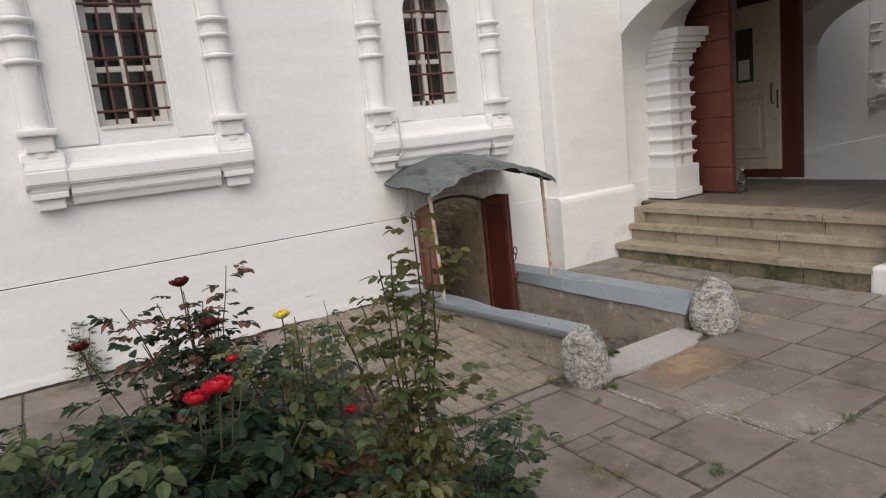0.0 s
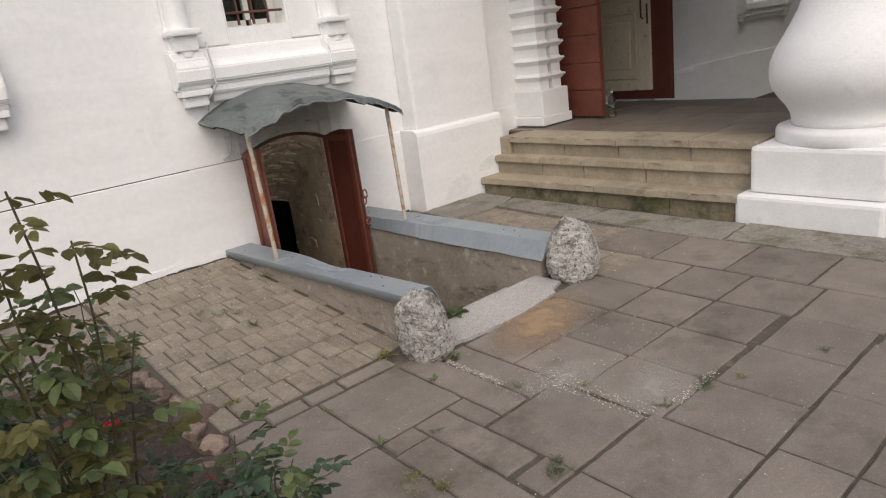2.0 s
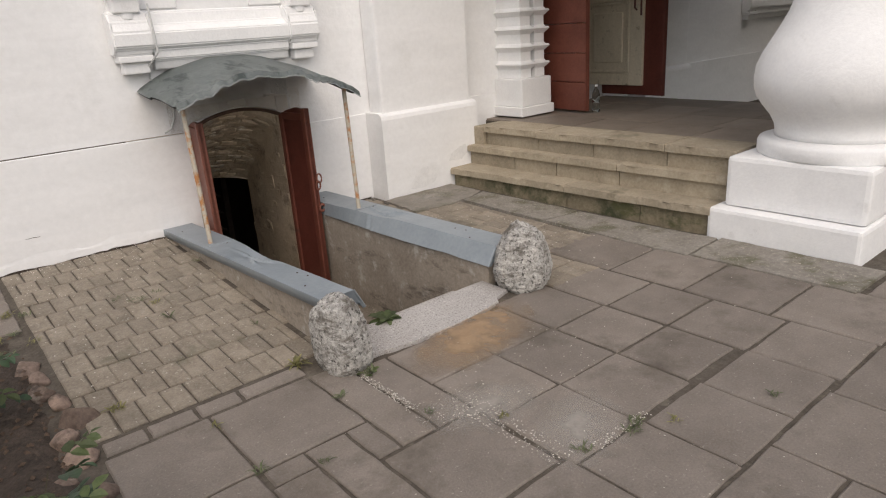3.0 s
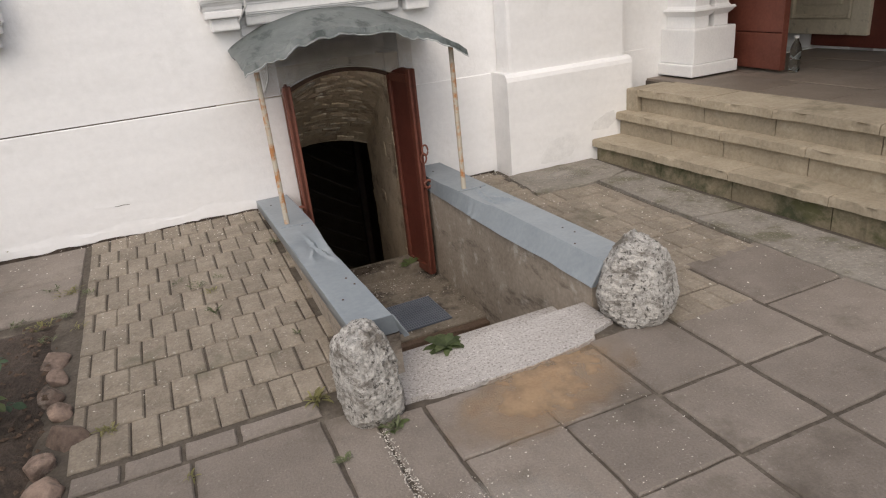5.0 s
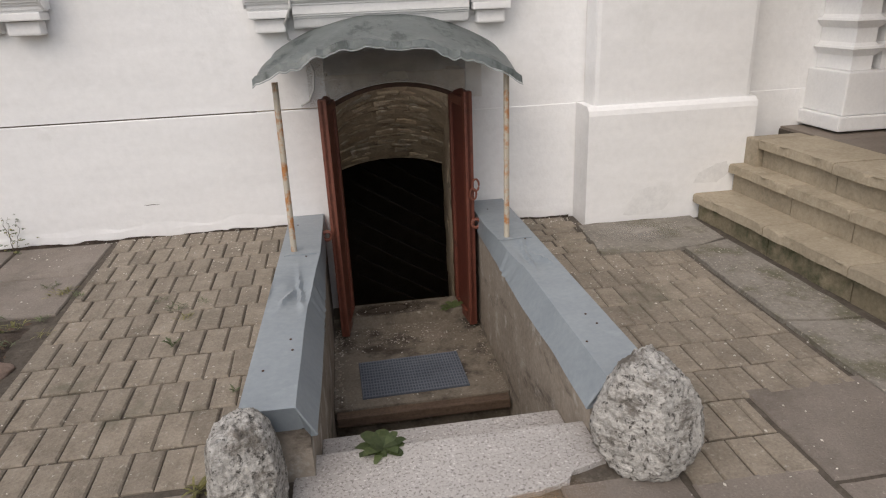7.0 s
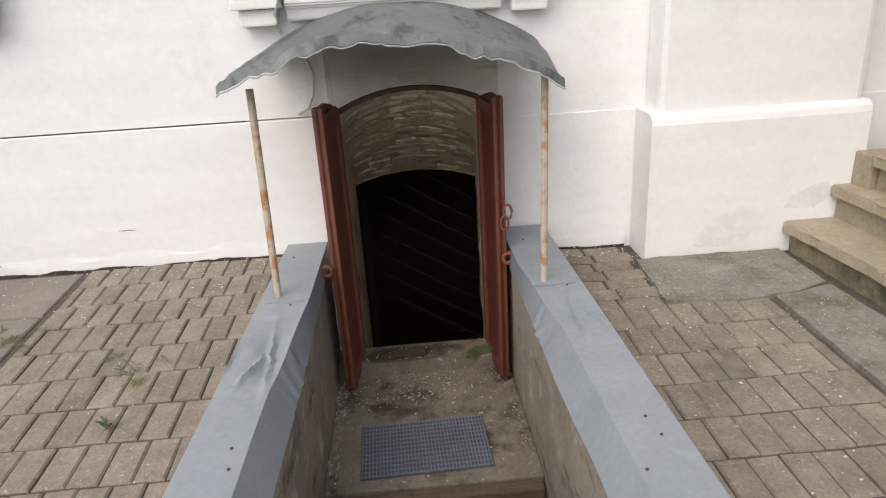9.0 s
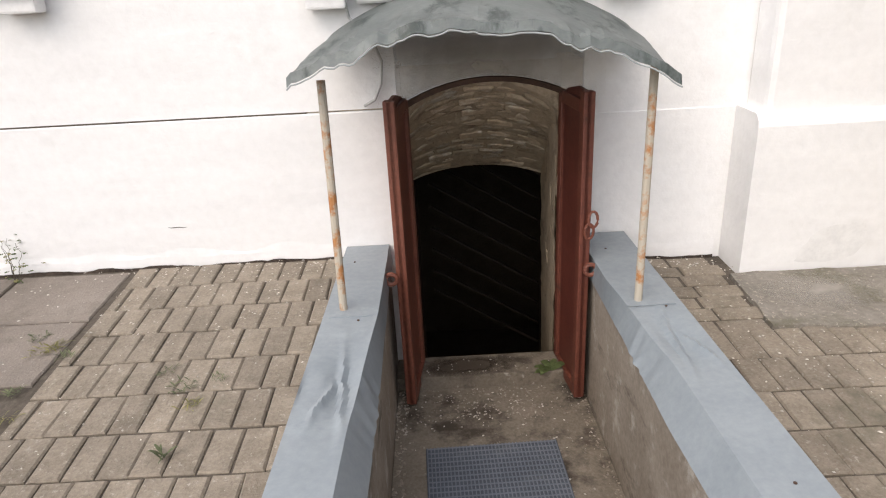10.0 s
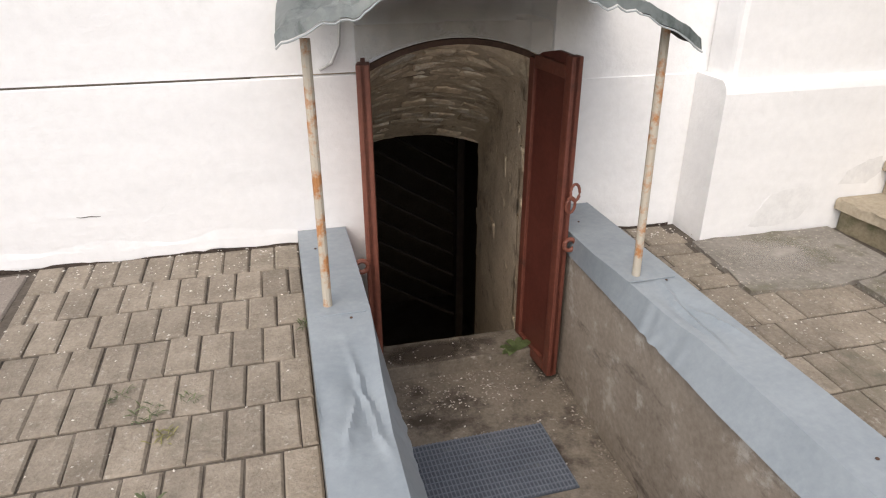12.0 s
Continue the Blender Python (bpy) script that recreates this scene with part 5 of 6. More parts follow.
# garden bed soil, heaped a little over the ground
bm = bmesh.new()
bmesh.ops.create_grid(bm, x_segments=60, y_segments=60, size=0.5)
for v in bm.verts:
    x, y = -2.5 + (v.co.x + 0.5) * 4.03, 1.45 + (v.co.y + 0.5) * 2.82
    edge = min(1.0, (1.53 - x) / 0.12, (4.27 - y) / 0.12, (y - 1.45) / 0.12)
    v.co = Vector((x + 0.03 * noise.noise(Vector((x * 5, y * 5, 0))), y, ground_z(x, y) - 0.03 + 0.05 * max(0, edge) + 0.025 * noise.noise(Vector((x * 7, y * 7, 1))) + 0.014 * noise.noise(Vector((x * 23, y * 23, 2)))))
tagged(part("ground_bed", bm, SOIL, smooth=True), "dark loose garden soil of the rose bed", "soil", kind="structure")

# fieldstones edging the bed
rng = random.Random(9)
for x, y, r in ((1.50, 3.83, 0.075), (1.52, 3.67, 0.06), (1.50, 3.54, 0.075), (1.55, 3.40, 0.065), (1.585, 3.22, 0.10), (1.50, 3.08, 0.07), (1.53, 2.93, 0.075), (1.44, 2.80, 0.06), (1.52, 2.66, 0.08), (1.47, 2.50, 0.085), (1.53, 2.36, 0.07), (1.50, 2.22, 0.08), (1.55, 2.08, 0.085), (1.48, 1.93, 0.07), (1.52, 1.76, 0.08)):
    bm = bmesh.new()
    bmesh.ops.create_icosphere(bm, subdivisions=3, radius=1.0)
    sd = rng.uniform(0, 50)
    planes = [(Vector((rng.uniform(-1, 1), rng.uniform(-1, 1), rng.uniform(-0.2, 1))).normalized(), rng.uniform(0.45, 0.75)) for _ in range(6)]
    for v in bm.verts:
        k = 0.95 + 0.40 * noise.noise(v.co * 1.5 + Vector((sd, 0, 0))) + 0.14 * noise.noise(v.co * 4 + Vector((0, sd, 0)))
        p = v.co * k
        for c, lim in planes:
            p -= c * max(0.0, p.dot(c) - lim) * 0.9
        v.co = Vector((p.x * r, p.y * r * 0.8, p.z * r * 0.62))
    ob = part("edging_stone", bm, FIELDSTONE, None, smooth=True)
    ob.location, ob.rotation_euler = (x, y, ground_z(x, y) + r * 0.08), (0, 0, rng.uniform(0, 3))
    tagged(ob, "rounded reddish fieldstone edging the rose bed", "stone", "bed edging stones")


def weed(at, r, n, mat, seed, blade=0.06, upright=0.5, wide=0.5):
    rw = random.Random(seed)
    vs, fs = [], []
    for _ in range(n):
        a = rw.uniform(0, 6.283)
        d = Vector((math.cos(a), math.sin(a), upright * rw.uniform(0.3, 1.6))).normalized()
        s = Vector((-math.sin(a), math.cos(a), 0))
        o = Vector((rw.uniform(-r, r), rw.uniform(-r, r), 0)) * 0.4
        L = blade * rw.uniform(0.5, 1.2)
        b = len(vs)
        w = L * rw.uniform(0.10, 0.22) * wide
        for u, k, dz in ((0, 0.3, 0), (0.5, 1.0, 0.0), (0.85, 0.6, -0.12), (1.0, 0.05, -0.25)):
            c = o + d * u * L + Vector((0, 0, dz * L))
            vs += [tuple(c - s * w * k), tuple(c + s * w * k)]
        fs += [(b, b + 1, b + 3, b + 2), (b + 2, b + 3, b + 5, b + 4), (b + 4, b + 5, b + 7, b + 6)]
    me = bpy.data.meshes.new("weed")
    me.from_pydata(vs, [], fs)
    me.materials.append(mat)
    ob = new("weed", me)
    ob.location = at
    return tagged(ob, "small green weed growing in a paving joint", "weed", "weeds")


for i, (x, y, r, n, bl) in enumerate(((1.93, 2.05, 0.14, 60, 0.05), (2.91, 1.61, 0.05, 26, 0.05), (2.30, 1.68, 0.07, 40, 0.055), (2.86, 1.97, 0.04, 20, 0.04), (2.67, 2.21, 0.04, 18, 0.04), (2.19, 2.23, 0.05, 20, 0.045), (2.48, 2.97, 0.05, 26, 0.09), (2.68, 2.66, 0.05, 24, 0.07), (2.14, 4.26, 0.10, 34, 0.05), (2.20, 4.15, 0.08, 26, 0.045), (2.05, 4.36, 0.07, 22, 0.045), (2.26, 4.30, 0.06, 18, 0.04), (1.50, 4.55, 0.12, 44, 0.06), (1.60, 4.50, 0.08, 26, 0.05), (1.42, 4.64, 0.08, 26, 0.05), (1.40, 4.22, 0.12, 46, 0.06), (1.52, 4.28, 0.08, 30, 0.05), (1.30, 4.30, 0.10, 34, 0.055), (1.58, 4.12, 0.08, 26, 0.05), (1.44, 4.06, 0.08, 26, 0.05), (2.48, 2.58, 0.03, 16, 0.06), (1.99, 2.77, 0.03, 14, 0.05), (2.2, 3.9, 0.03, 14, 0.08), (2.63, 4.62, 0.04, 14, 0.06), (3.30, 1.48, 0.04, 18, 0.045), (3.72, 1.30, 0.04, 16, 0.05), (2.52, 3.5, 0.02, 12, 0.05), (1.72, 3.18, 0.05, 30, 0.06), (3.18, 1.575, 0.07, 40, 0.05), (3.13, 1.56, 0.05, 26, 0.045), (1.98, 1.95, 0.06, 34, 0.05), (2.0, 2.36, 0.05, 26, 0.05), (2.35, 1.72, 0.05, 30, 0.05))):
    weed((x, y, ground_z(x, y) + 0.004), r, n, WEED if i % 3 else LEAF_YELLOW, 100 + i, bl * 0.72, 0.7)
for i, (x, y, z, n, bl) in enumerate(((3.075, 3.06, 0.012, 22, 0.095), (3.63, 5.10, -0.475, 18, 0.085), (2.69, 2.69, -0.01, 16, 0.06))):
    weed((x, y, z), 0.03, n, LEAF_MID, 140 + i, bl, 0.35, 1.3)
wild = rose_bush((0.12, 5.16, 0.13), 0.42, 0.14, 7, 60, (LEAF_MID, WEED), 0.022, 31, "wild green weeds growing at the foot of the wall", bare=0.1, aim=((0.10, 5.18, 0.56),))
tagged(wild, "", "weed", "weeds")
wild.name = "wall_weed"
wild = rose_bush((1.02, 5.19, 0.13), 0.24, 0.06, 4, 60, (LEAF_MID, LEAF_YELLOW), 0.012, 32, "thin wild weed growing at the foot of the wall", bare=0.05, aim=((0.99, 5.20, 0.36), (1.06, 5.2, 0.33)))
tagged(wild, "", "weed", "weeds")
wild.name = "wall_weed"

# ---- litter ----
rng = random.Random(21)
vs, fs = [], []


def crumbs(count, x0, x1, y0, y1, z=None, size=0.006):
    for _ in range(count):
        x, y = rng.uniform(x0, x1), rng.uniform(y0, y1)
        zz = ground_z(x, y) + 0.010 if z is None else z
        a, s = rng.uniform(0, 6.28), size * rng.uniform(0.4, 1.5)
        b = len(vs)
        for k in range(4):
            vs.append((x + s * math.cos(a + k * 1.57) * (1.0 if k % 2 else 0.6), y + s * math.sin(a + k * 1.57) * (1.0 if k % 2 else 0.6), zz))
        vs.append((x, y, zz + s * 0.6))
        fs.extend([(b + k, b + (k + 1) % 4, b + 4) for k in range(4)])


crumbs(170, 1.6, 2.62, 4.6, 5.26, None, 0.0048)
crumbs(120, 1.6, 2.62, 3.0, 4.6, None, 0.0045)
crumbs(330, 4.05, 5.15, 4.1, 5.2, None, 0.0048)
crumbs(80, 1.4, 2.66, 5.14, 5.25, None, 0.0055)
crumbs(50, 4.05, 4.46, 5.12, 5.25, None, 0.007)
crumbs(90, 4.05, 4.95, 2.6, 4.1)
crumbs(110, 2.86, 3.78, 4.75, 5.07, -0.543, 0.0055)
crumbs(40, 2.86, 3.78, 4.16, 4.75, -0.543, 0.006)
crumbs(30, 2.96, 3.66, 5.10, 5.24, -0.472, 0.005)
crumbs(160, 2.0, 4.9, 1.0, 2.7, None, 0.003)
crumbs(90, 0.0, 1.55, 4.4, 5.25)
crumbs(260, 2.618, 2.660, 2.27, 2.66, None, 0.0036)
crumbs(230, 2.76, 2.88, 1.62, 2.15, None, 0.0036)
crumbs(130, 2.60, 2.90, 2.02, 2.30, None, 0.003)
crumbs(120, 2.85, 3.60, 1.95, 2.40, None, 0.003)
crumbs(120, 2.95, 3.26, 1.56, 1.61, None, 0.0035)
me = bpy.data.meshes.new("litter")
me.from_pydata(vs, [], fs)
me.materials.append(CRUMB)
tagged(new("litter", me), "pale plaster crumbs and petals strewn on the paving", "litter", kind="stuff")

# dull rubble crumbled off the cement walls of the pit
vs, fs = [], []
crumbs(300, 2.86, 3.72, 4.80, 5.06, -0.543, 0.006)
crumbs(110, 3.735, 3.79, 4.17, 5.06, -0.543, 0.006)
crumbs(90, 2.85, 2.90, 4.17, 5.06, -0.543, 0.009)
crumbs(60, 2.86, 3.78, 3.68, 4.06, -0.798, 0.009)
me = bpy.data.meshes.new("rubble")
me.from_pydata(vs, [], fs)
me.materials.append(CEMENT)
tagged(new("rubble", me), "dull cement rubble strewn over the landing", "rubble", kind="stuff")

# fallen brown leaves and clods on the bed
vs, fs = [], []
crumbs(1100, 0.2, 1.5, 1.6, 4.2, None, 0.014)
vs = [(a, b, c + 0.012 + 0.02 * noise.noise(Vector((a * 7, b * 7, 1)))) for a, b, c in vs]
me = bpy.data.meshes.new("dead_leaves")
me.from_pydata(vs, [], fs)
me.materials.append(BOARD)
tagged(new("dead_leaves", me), "withered brown leaf bits on the garden soil", "dead leaves", kind="stuff")

# spilled sand in front of the entrance slab
bm = bmesh.new()
bmesh.ops.create_circle(bm, cap_ends=False, radius=1.0, segments=48)
ctr = bm.verts.new((0, 0, 0.006))
edge = [v for v in bm.verts if v is not ctr]
for v in edge:
    a = math.atan2(v.co.y, v.co.x)
    k = 1 + 0.28 * noise.noise(Vector((math.cos(a) * 1.5, math.sin(a) * 1.5, 3))) + 0.12 * noise.noise(Vector((math.cos(a) * 5, math.sin(a) * 5, 6)))
    v.co = Vector((v.co.x * 0.50 * k, v.co.y * 0.22 * k, 0))
for e in [e for e in bm.edges]:
    bm.faces.new((e.verts[0], e.verts[1], ctr)) if ctr not in e.verts else None
ob = part("sand_patch", bm, SAND, None, smooth=True)
ob.location, ob.rotation_euler = (3.28, 2.60, 0.0045), (0, 0, radians(14))
tagged(ob, "thin patch of orange sand trodden on the paving", "sand", kind="structure")

# trodden mortar dust, and damp dirt on the threshold
for name, mt, at, rx, ry, turn, label in (("pavement_dust", PALE_DUST, (3.02, 1.72, 0.0045), 0.34, 0.20, 25, "pale mortar dust trodden over the paving"), ("pavement_dust", PALE_DUST, (2.86, 2.08, 0.0048), 0.30, 0.22, -20, "pale mortar dust trodden over the paving"),
                                          ("pavement_dust", PALE_DUST, (4.80, 4.80, 0.058), 0.30, 0.20, 0, "pale plaster dust below the buttress"),
                                          ("floor_damp_stain", DAMP, (3.20, 5.165, -0.4715), 0.27, 0.10, 0, "dark damp dirt on the concrete threshold")):
    bm = bmesh.new()
    bmesh.ops.create_circle(bm, cap_ends=True, radius=1.0, segments=40)
    for v in bm.verts:
        v.co = Vector((v.co.x * rx, v.co.y * ry, 0))
    ob = part(name, bm, mt)
    ob.location, ob.rotation_euler = at, (0, 0, radians(turn))
    tagged(ob, label, "dirt", kind="structure")
# short open cracks in the plaster
for x0, x1, z in ((1.78, 1.87, 0.345),):
    bm = bmesh.new()
    top, low = [], []
    for i in range(13):
        u = i / 12
        zz = z + 0.006 * noise.noise(Vector((x0 + u * 2, 3, z * 9)))
        w = 0.0016 * math.sin(math.pi * u) * (1 + 0.6 * noise.noise(Vector((u * 7, x0, 2)))) + 0.0004
        top.append((x0 + (x1 - x0) * u, zz + w))
        low.append((x0 + (x1 - x0) * u, zz - w))
    add_prism(bm, low + top[::-1], WALL_Y - 0.0155, WALL_Y - 0.010)
    tagged(part("trim_crack", bm, JOINT), "short dark crack in the whitewash", "crack", kind="structure")

# tree beyond the porch
def tree(at, height, seed):
    rt = random.Random(seed)
    t = tagged(empty("tree", at), "distant leafy green tree beyond the porch", "tree")
    bm = bmesh.new()
    add_tube(bm, [(0, 0, 0), (0.1, 0, height * 0.3), (0.0, 0.1, height * 0.8)], 0.22, 8, 0.05)
    spots = []
    for i in range(26):
        a, z = rt.uniform(0, 6.28), height * rt.uniform(0.2, 0.95)
        r = height * 0.3 * (1.1 - abs(z / height - 0.45))
        tip = Vector((math.cos(a) * r, math.sin(a) * r, z + 0.5))
        add_tube(bm, [(0, 0, z * 0.8), tuple(tip * 0.5 + Vector((0, 0, z * 0.42))), tuple(tip)], 0.05, 5, 0.01)
        for _ in range(90):
            p = tip + Vector((rt.gauss(0, 0.5), rt.gauss(0, 0.5), rt.gauss(0, 0.4)))
            spots.append((p, (rt.uniform(-1, 1), rt.uniform(-1, 1), rt.uniform(-0.6, 0.4)), 0.26, 3))
    part("trunk", bm, STEM, t)
    leaf_cloud("crown", spots, LEAF_DARK, t)
    return t


tree((15.0, 1.6, -0.02), 7.0, 3)
tree((18.5, -2.2, -0.02), 8.0, 4)
tree((25.5, 3.4, -0.02), 8.5, 5)
# this crown is moved close to keep sky light out of the porch
tree((11.0, -0.9, -0.02), 8.0, 6)
tree((13.8, -4.6, -0.02), 8.5, 7)

# ---- paving pieces ----
pavement = tagged(empty("pavement", (0, 0, 0)), "grey flagstone and clay paver paving in front of the church", "paving", kind="structure")
rng = random.Random(33)


def piece_mesh(name, sx, sy, h, mat, seed, bev=0.006):
    bm = bmesh.new()
    bottom = [(-sx, -sy), (sx, -sy), (sx, sy), (-sx, sy)]
    top_in = [(x * (1 - bev / sx), y * (1 - bev / sy)) for x, y in bottom]
    off = [(noise.noise(Vector((i * 3.1, seed, 0))) * 0.004, noise.noise(Vector((i * 3.1, seed, 9))) * 0.004) for i in range(4)]
    v0 = [bm.verts.new((x, y, -h)) for x, y in bottom]
    v1 = [bm.verts.new((x + o[0], y + o[1], -bev)) for (x, y), o in zip(bottom, off)]
    v2 = [bm.verts.new((x + o[0], y + o[1], 0)) for (x, y), o in zip(top_in, off)]
    bm.faces.new(v2)
    for a, b in ((v0, v1), (v1, v2)):
        for i in range(4):
            bm.faces.new((a[i], a[(i + 1) % 4], b[(i + 1) % 4], b[i]))
    me = bpy.data.meshes.new(name)
    bm.to_mesh(me)
    bm.free()
    me.materials.append(mat)
    return me


PAVERS = [piece_mesh("paver", 0.0496, 0.0984, 0.05, PAVER, s, 0.0065) for s in range(6)]
HALF = [piece_mesh("paver", 0.0228, 0.0990, 0.05, PAVER, 40 + s, 0.006) for s in range(3)]
LONG = [piece_mesh("paver", 0.0980, 0.0478, 0.05, PAVER, 20 + s, 0.0065) for s in range(4)]


def lay(name, me, x, y, lift=0.0, turn=0.0, wob=1.0):
    ob = new(name, me)
    ob.parent = pavement
    gx, gy = (ground_z(x + 0.05, y) - ground_z(x - 0.05, y)) * 10, (ground_z(x, y + 0.05) - ground_z(x, y - 0.05)) * 10
    ob.matrix_basis = pose(x, y, ground_z(x, y) + lift + rng.uniform(-0.003, 0.003) * wob, math.degrees(math.atan(gy)) + rng.uniform(-0.9, 0.9) * wob, -math.degrees(math.atan(gx)) + rng.uniform(-0.9, 0.9) * wob, turn + rng.uniform(-0.9, 0.9) * wob)
    return ob


# strip west of the stair pit: rows across, every other row shifted half a piece
r, y = 0, 5.165
while y > 2.98:
    x = 1.645 + (0.052 if r % 2 else 0.0)
    if r % 2:
        lay("paver", HALF[rng.randrange(3)], 1.617, y)
    while x < 2.60:
        lay("paver", PAVERS[rng.randrange(6)], x + rng.uniform(-0.003, 0.003), y)
        x += 0.1045
    lay("paver", HALF[rng.randrange(3)], x - 0.027, y)
    y -= 0.206
    r += 1
# field east of the pit
y, r = 5.205, 0
while y > 4.55:
    for c in range(2):
        lay("paver", LONG[rng.randrange(4)], 4.13 + 0.206 * c + (0.03 if r % 2 else 0), y)
    y -= 0.105
    r += 1
y, r = 4.44, 0
while y > 2.62:
    x = 4.075 + (0.05 if r % 2 else 0.0)
    while x < (4.91 if y > 3.2 else 4.40):
        lay("paver", PAVERS[rng.randrange(6)], x, y)
        x += 0.1045
    if (4.955 if y > 3.2 else 4.445) - (x - 0.052) > 0.05:
        lay("paver", HALF[rng.randrange(3)], x - 0.027, y)
    y -= 0.206
    r += 1

# flagstones: uneven outlines with chipped edges
def flagstone(x0, x1, y0, y1, gap):
    cx, cy, h = (x0 + x1) / 2, (y0 + y1) / 2, 0.05
    seed = rng.uniform(0, 99)
    corners = [(x0 + gap, y0 + gap), (x1 - gap, y0 + gap), (x1 - gap, y1 - gap), (x0 + gap, y1 - gap)]
    ring = []
    for i in range(4):
        a, b = Vector(corners[i]), Vector(corners[(i + 1) % 4])
        m = max(3, int((b - a).length / 0.045))
        inward = Vector((-(b - a).y, (b - a).x)).normalized()
        for q in range(m):
            p = a.lerp(b, q / m)
            chip = 0.004 * noise.noise(Vector((p.x * 6, p.y * 6, seed))) + 0.004 * noise.noise(Vector((p.x * 25, p.y * 25, seed))) + (0.008 if q == 0 else 0.0) * abs(noise.noise(Vector((i * 2.3, seed, 1))))
            ring.append(p + inward * (chip + 0.002))
    bm = bmesh.new()
    v0 = [bm.verts.new((p.x - cx, p.y - cy, -h)) for p in ring]
    v1 = [bm.verts.new((p.x - cx, p.y - cy, -0.007)) for p in ring]
    v2 = [bm.verts.new(((p.x - cx) * (1 - 0.012 / (x1 - x0)), (p.y - cy) * (1 - 0.012 / (y1 - y0)), 0.0)) for p in ring]
    bm.faces.new(v2)
    k = len(ring)
    for a, b in ((v0, v1), (v1, v2)):
        for i in range(k):
            bm.faces.new((a[i], a[(i + 1) % k], b[(i + 1) % k], b[i]))
    me = bpy.data.meshes.new("flagstone")
    bm.to_mesh(me)
    bm.free()
    me.materials.append(FLAG)
    return lay("flagstone", me, cx, cy, 0.0, 0.0, 0.3)


# slabs round the entrance: column by column, from the wall towards the yard
BED_SIDE = ((1.58, 2.00, 2.865, 2.372), (2.00, 2.465, 2.862, 2.358), (1.58, 1.985, 2.368, 1.86), (2.00, 2.17, 2.355, 2.245), (1.985, 2.17, 2.24, 1.66),
            (2.175, 2.352, 2.352, 1.81), (2.18, 2.36, 1.785, 1.64), (2.355, 2.462, 2.352, 2.115), (2.466, 2.64, 2.85, 2.112), (2.644, 2.825, 2.745, 2.108), (2.36, 2.815, 2.10, 1.64))
for x0, x1, ya, yb in BED_SIDE:
    flagstone(x0, x1, yb, ya, 0.003)
MIDDLE = ((2.83, 3.21, (2.735, 2.385, 1.985, 1.582)), (3.21, 3.60, (2.735, 2.365, 1.975, 1.592)), (3.605, 4.005, (2.79, 2.345, 1.962, 1.60)),
          (4.01, 4.44, (2.72, 2.325, 1.955, 1.555)), (4.45, 4.985, (3.155, 2.635, 2.14, 1.65)))
for x0, x1, cuts in MIDDLE:
    for k, (ya, yb) in enumerate(zip(cuts, cuts[1:])):
        flagstone(x0 + 0.004 * (k % 2), x1, yb, ya, 0.0025 if x0 < 3.6 else 0.0072)
YARD = ((2.37, 2.84, (1.63, 1.175)), (2.845, 3.22, (1.576, 1.176)), (3.225, 3.625, (1.564, 1.178)), (3.63, 4.02, (1.555, 1.178)), (4.025, 4.44, (1.55, 1.16)), (4.45, 5.0, (1.645, 1.15)),
        (1.98, 2.365, (1.63, 1.175)), (1.58, 1.975, (1.855, 1.36, 1.175)), (2.40, 2.90, (1.168, 0.91)), (2.905, 3.40, (1.168, 0.91)), (3.405, 3.9, (1.166, 0.70)), (3.905, 4.44, (1.15, 0.72)), (4.45, 5.0, (1.145, 0.66)), (1.98, 2.395, (1.165, 0.75)), (1.58, 1.975, (1.165, 0.80)))
for x0, x1, cuts in YARD:
    for ya, yb in zip(cuts, cuts[1:]):
        flagstone(x0, x1, yb, ya, 0.002)
WALL_FOOT = ((1.02, 1.565, (5.24, 4.78, 4.32)), (0.38, 1.02, (5.24, 4.70, 4.32)), (-0.3, 0.38, (5.24, 4.80, 4.32)), (-1.0, -0.3, (5.24, 4.72, 4.32)), (-1.8, -1.0, (5.24, 4.80, 4.32)))
for x0, x1, cuts in WALL_FOOT:
    for ya, yb in zip(cuts, cuts[1:]):
        flagstone(x0, x1, yb, ya, 0.005)
# the rest of the yard
OPEN_COLUMNS = ((4.45, 5.0, 0.655), (3.905, 4.44, 0.715), (3.405, 3.9, 0.695), (2.905, 3.40, 0.905), (2.40, 2.90, 0.905), (1.98, 2.395, 0.745), (1.58, 1.975, 0.795), (1.05, 1.575, 1.40), (0.5, 1.05, 1.40), (-0.1, 0.5, 1.40), (-0.7, -0.1, 1.40),
                (5.005, 5.5, 1.40), (5.5, 6.1, 1.45), (6.1, 6.7, 1.45), (-1.4, -0.7, 1.40), (-2.0, -1.4, 1.40), (-2.6, -2.0, 1.40))
for x0, x1, y in OPEN_COLUMNS:
    while y > -2.8:
        step_y = rng.uniform(0.42, 0.56)
        flagstone(x0, x1, y - step_y, y, 0.003)
        y -= step_y
# strip of long slabs closing the paver field
for x0, x1 in ((1.60, 1.77), (1.775, 1.975), (1.98, 2.17), (2.175, 2.48)):
    flagstone(x0, x1, 2.875, 2.975, 0.004)

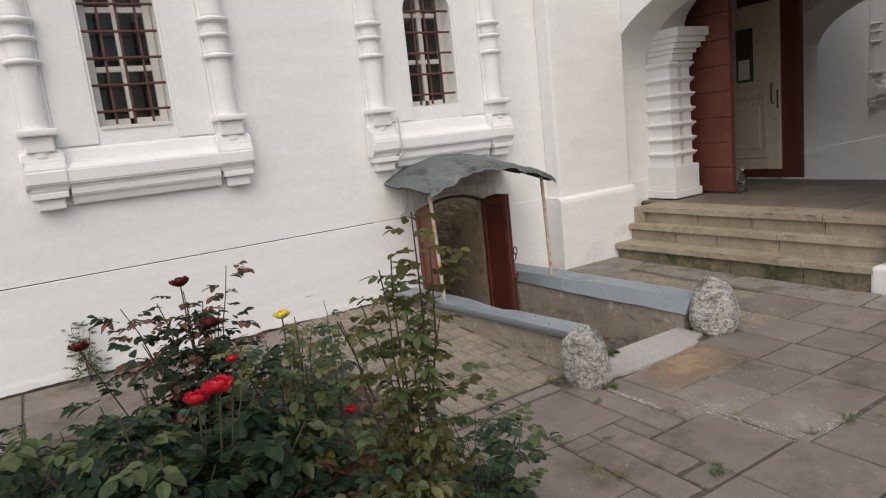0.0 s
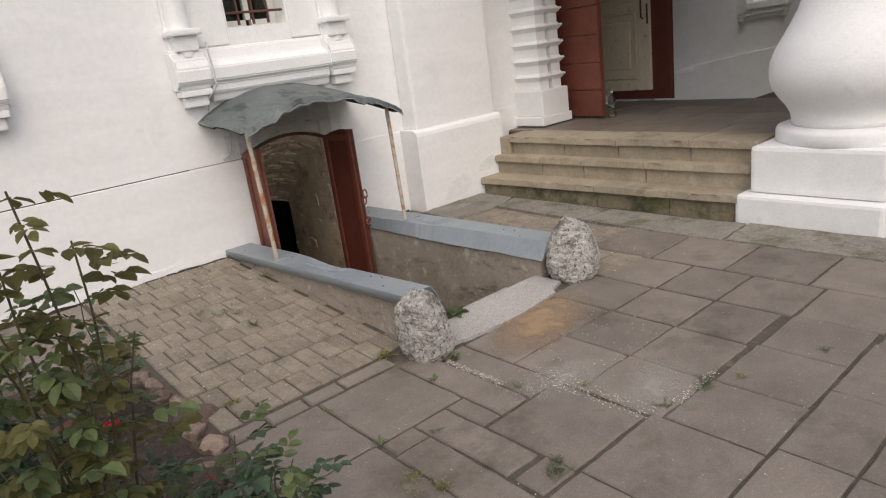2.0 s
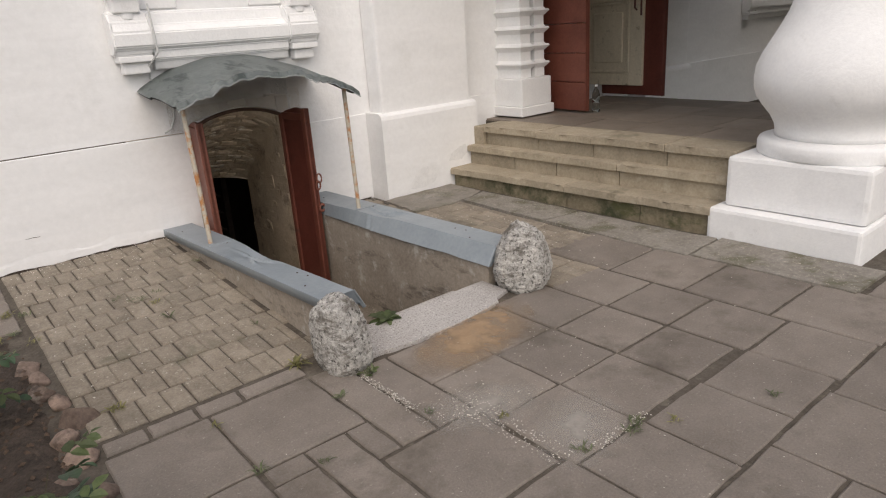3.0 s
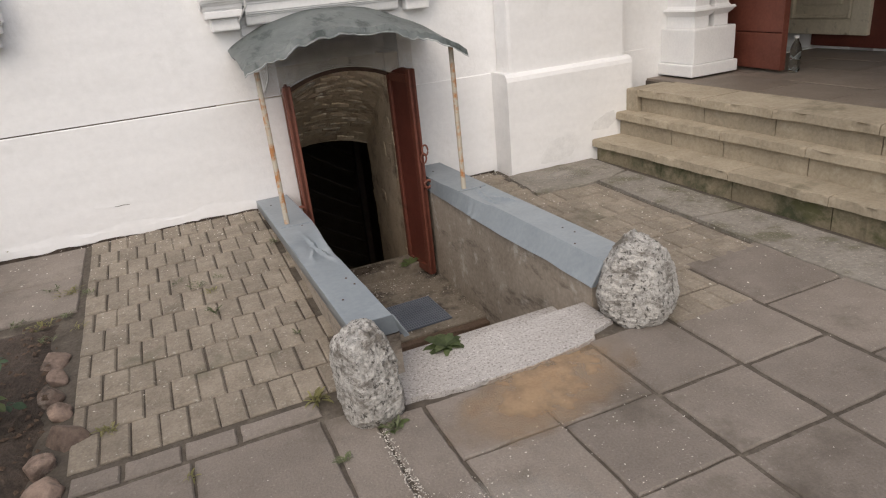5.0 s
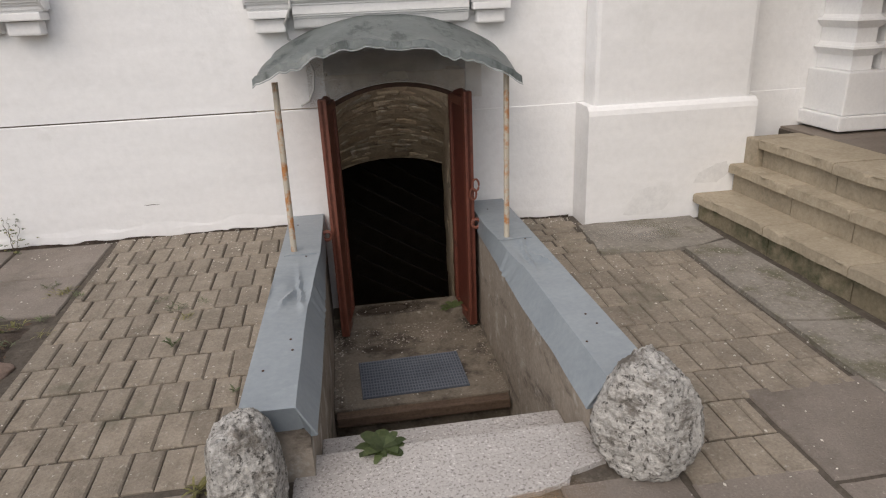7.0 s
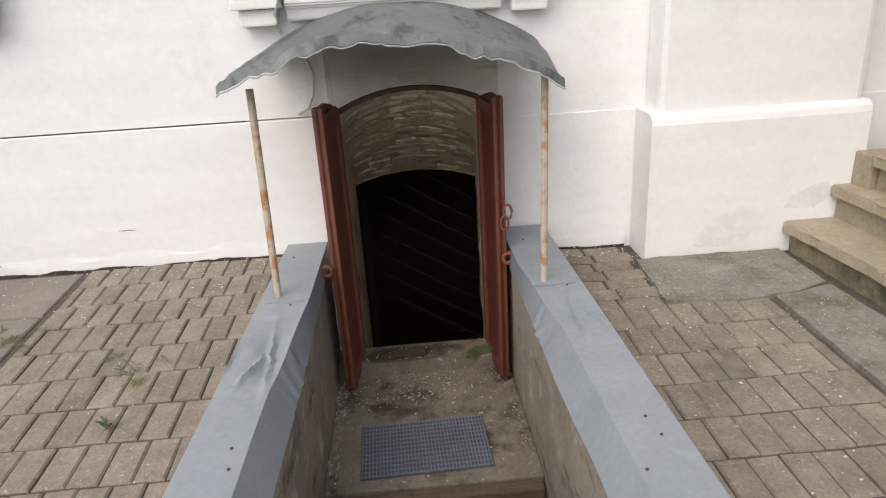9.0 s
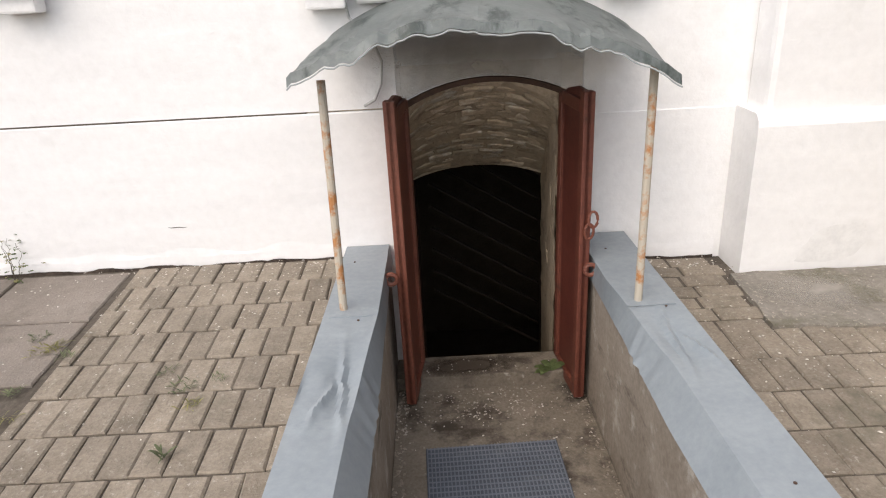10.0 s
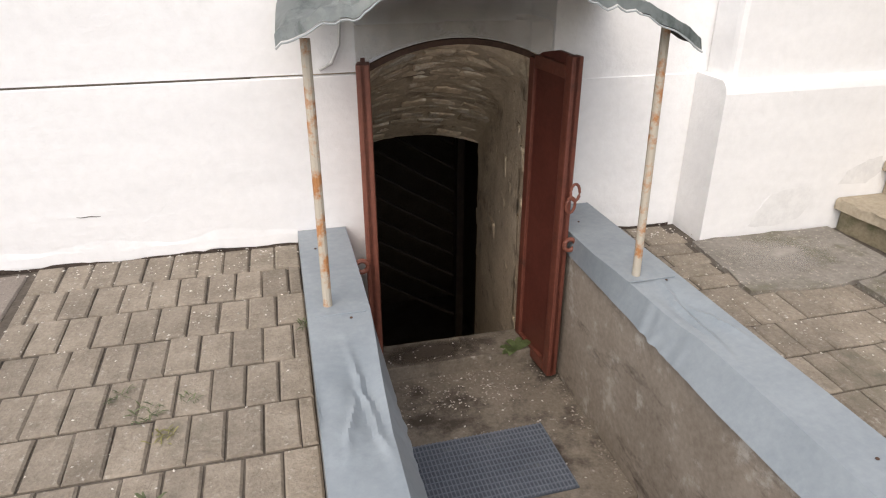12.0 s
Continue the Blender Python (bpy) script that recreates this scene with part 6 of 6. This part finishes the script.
# concrete patches along the porch steps
def slab(outline, lift, name, mat, label):
    bm = bmesh.new()
    pts = []
    n = len(outline)
    for i in range(n):
        a, b = Vector(outline[i]), Vector(outline[(i + 1) % n])
        m = max(1, int((b - a).length / 0.06))
        for q in range(m):
            p = a.lerp(b, q / m)
            pts.append((p.x + 0.012 * noise.noise(Vector((p.x * 9, p.y * 9, 1))), p.y + 0.012 * noise.noise(Vector((p.x * 9, p.y * 9, 5)))))
    vs0 = [bm.verts.new((x, y, ground_z(x, y) + lift + 0.004 * noise.noise(Vector((x * 6, y * 6, 0))))) for x, y in pts]
    vs1 = [bm.verts.new((x, y, ground_z(x, y) - 0.06)) for x, y in pts]
    bm.faces.new(vs0)
    for i in range(len(pts)):
        j = (i + 1) % len(pts)
        bm.faces.new((vs0[i], vs1[i], vs1[j], vs0[j]))
    return tagged(part(name, bm, mat), label, "concrete", kind="structure")


slab([(4.47, 5.03), (4.44, 4.55), (4.80, 4.50), (5.0, 4.52), (5.23, 4.60), (5.23, 5.02)], 0.012, "pavement_patch", CONCRETE, "rough cracked concrete patch beside the porch steps")
slab([(4.93, 4.50), (4.93, 3.6), (5.29, 3.55), (5.24, 4.58)], 0.010, "pavement_patch", CONCRETE, "cracked concrete strip along the porch steps")
slab([(4.935, 3.58), (4.945, 2.4), (5.36, 2.42), (5.29, 3.53)], 0.009, "pavement_patch", CONCRETE, "cracked concrete strip along the porch steps")
slab([(4.965, 2.38), (4.97, 1.44), (5.38, 1.42), (5.38, 2.40)], 0.010, "pavement_patch", CONCRETE, "rough concrete round the pillar plinth")
# ragged plaster edge at the foot of the church wall, a dark gap below it
for x0, x1 in ((-1.8, 2.66), (4.02, 4.48)):
    bm = bmesh.new()
    n = int((x1 - x0) / 0.03)
    rows = []
    for i in range(n + 1):
        x = x0 + (x1 - x0) * i / n
        z = ground_z(x, 5.26) + 0.006 + 0.014 * noise.noise(Vector((x * 5, 0, 2))) + 0.010 * noise.noise(Vector((x * 19, 0, 2)))
        a = 0.004 + 0.003 * noise.noise(Vector((x * 8, 4, 2)))
        rows.append([bm.verts.new(p) for p in ((x, 5.2655, z + 0.075 + 0.03 * noise.noise(Vector((x * 4, 3, 3)))), (x, 5.2655 - a, z + 0.045), (x, 5.2655 - a * 1.3, z + 0.006), (x, 5.2655 - a, z), (x, 5.2655, z))])
    for a, b in zip(rows, rows[1:]):
        for k in range(4):
            bm.faces.new((a[k], a[k + 1], b[k + 1], b[k]))
    tagged(part("trim_wall_foot", bm, WHITE), "ragged whitewashed plaster edge along the wall foot", "plaster", kind="structure")
    bm = bmesh.new()
    add_prism(bm, [(5.255, ground_z(x0 + 0.5, 5.26) - 0.05), (5.2652, ground_z(x0 + 0.5, 5.26) - 0.05), (5.2652, ground_z(x0 + 0.5, 5.26) + 0.012), (5.262, ground_z(x0 + 0.5, 5.26) + 0.012)], x0, x1, "x")
    tagged(part("trim_wall_gap", bm, SOIL), "dark earthy gap under the wall plaster", "gap", kind="structure")

# grey retouched patches on the buttress base
for outline in (((4.77, 0.09), (4.80, 0.17), (4.87, 0.25), (4.97, 0.275), (5.08, 0.27), (5.10, 0.19), (5.06, 0.11), (4.92, 0.08)), ((5.24, 0.27), (5.28, 0.34), (5.36, 0.37), (5.46, 0.40), (5.49, 0.33), (5.40, 0.26))):
    bm = bmesh.new()
    pts = []
    for i in range(len(outline)):
        a, b = Vector(outline[i]), Vector(outline[(i + 1) % len(outline)])
        for q in range(4):
            p = a.lerp(b, q / 4)
            pts.append((p.x + 0.012 * noise.noise(Vector((p.x * 25, p.y * 25, 1))), p.y + 0.012 * noise.noise(Vector((p.x * 25, p.y * 25, 5)))))
    add_prism(bm, pts, 5.0343, 5.0360)
    tagged(part("trim_patch", bm, WHITE_GREY), "greyish retouched plaster patch on the buttress base", "plaster", kind="structure")
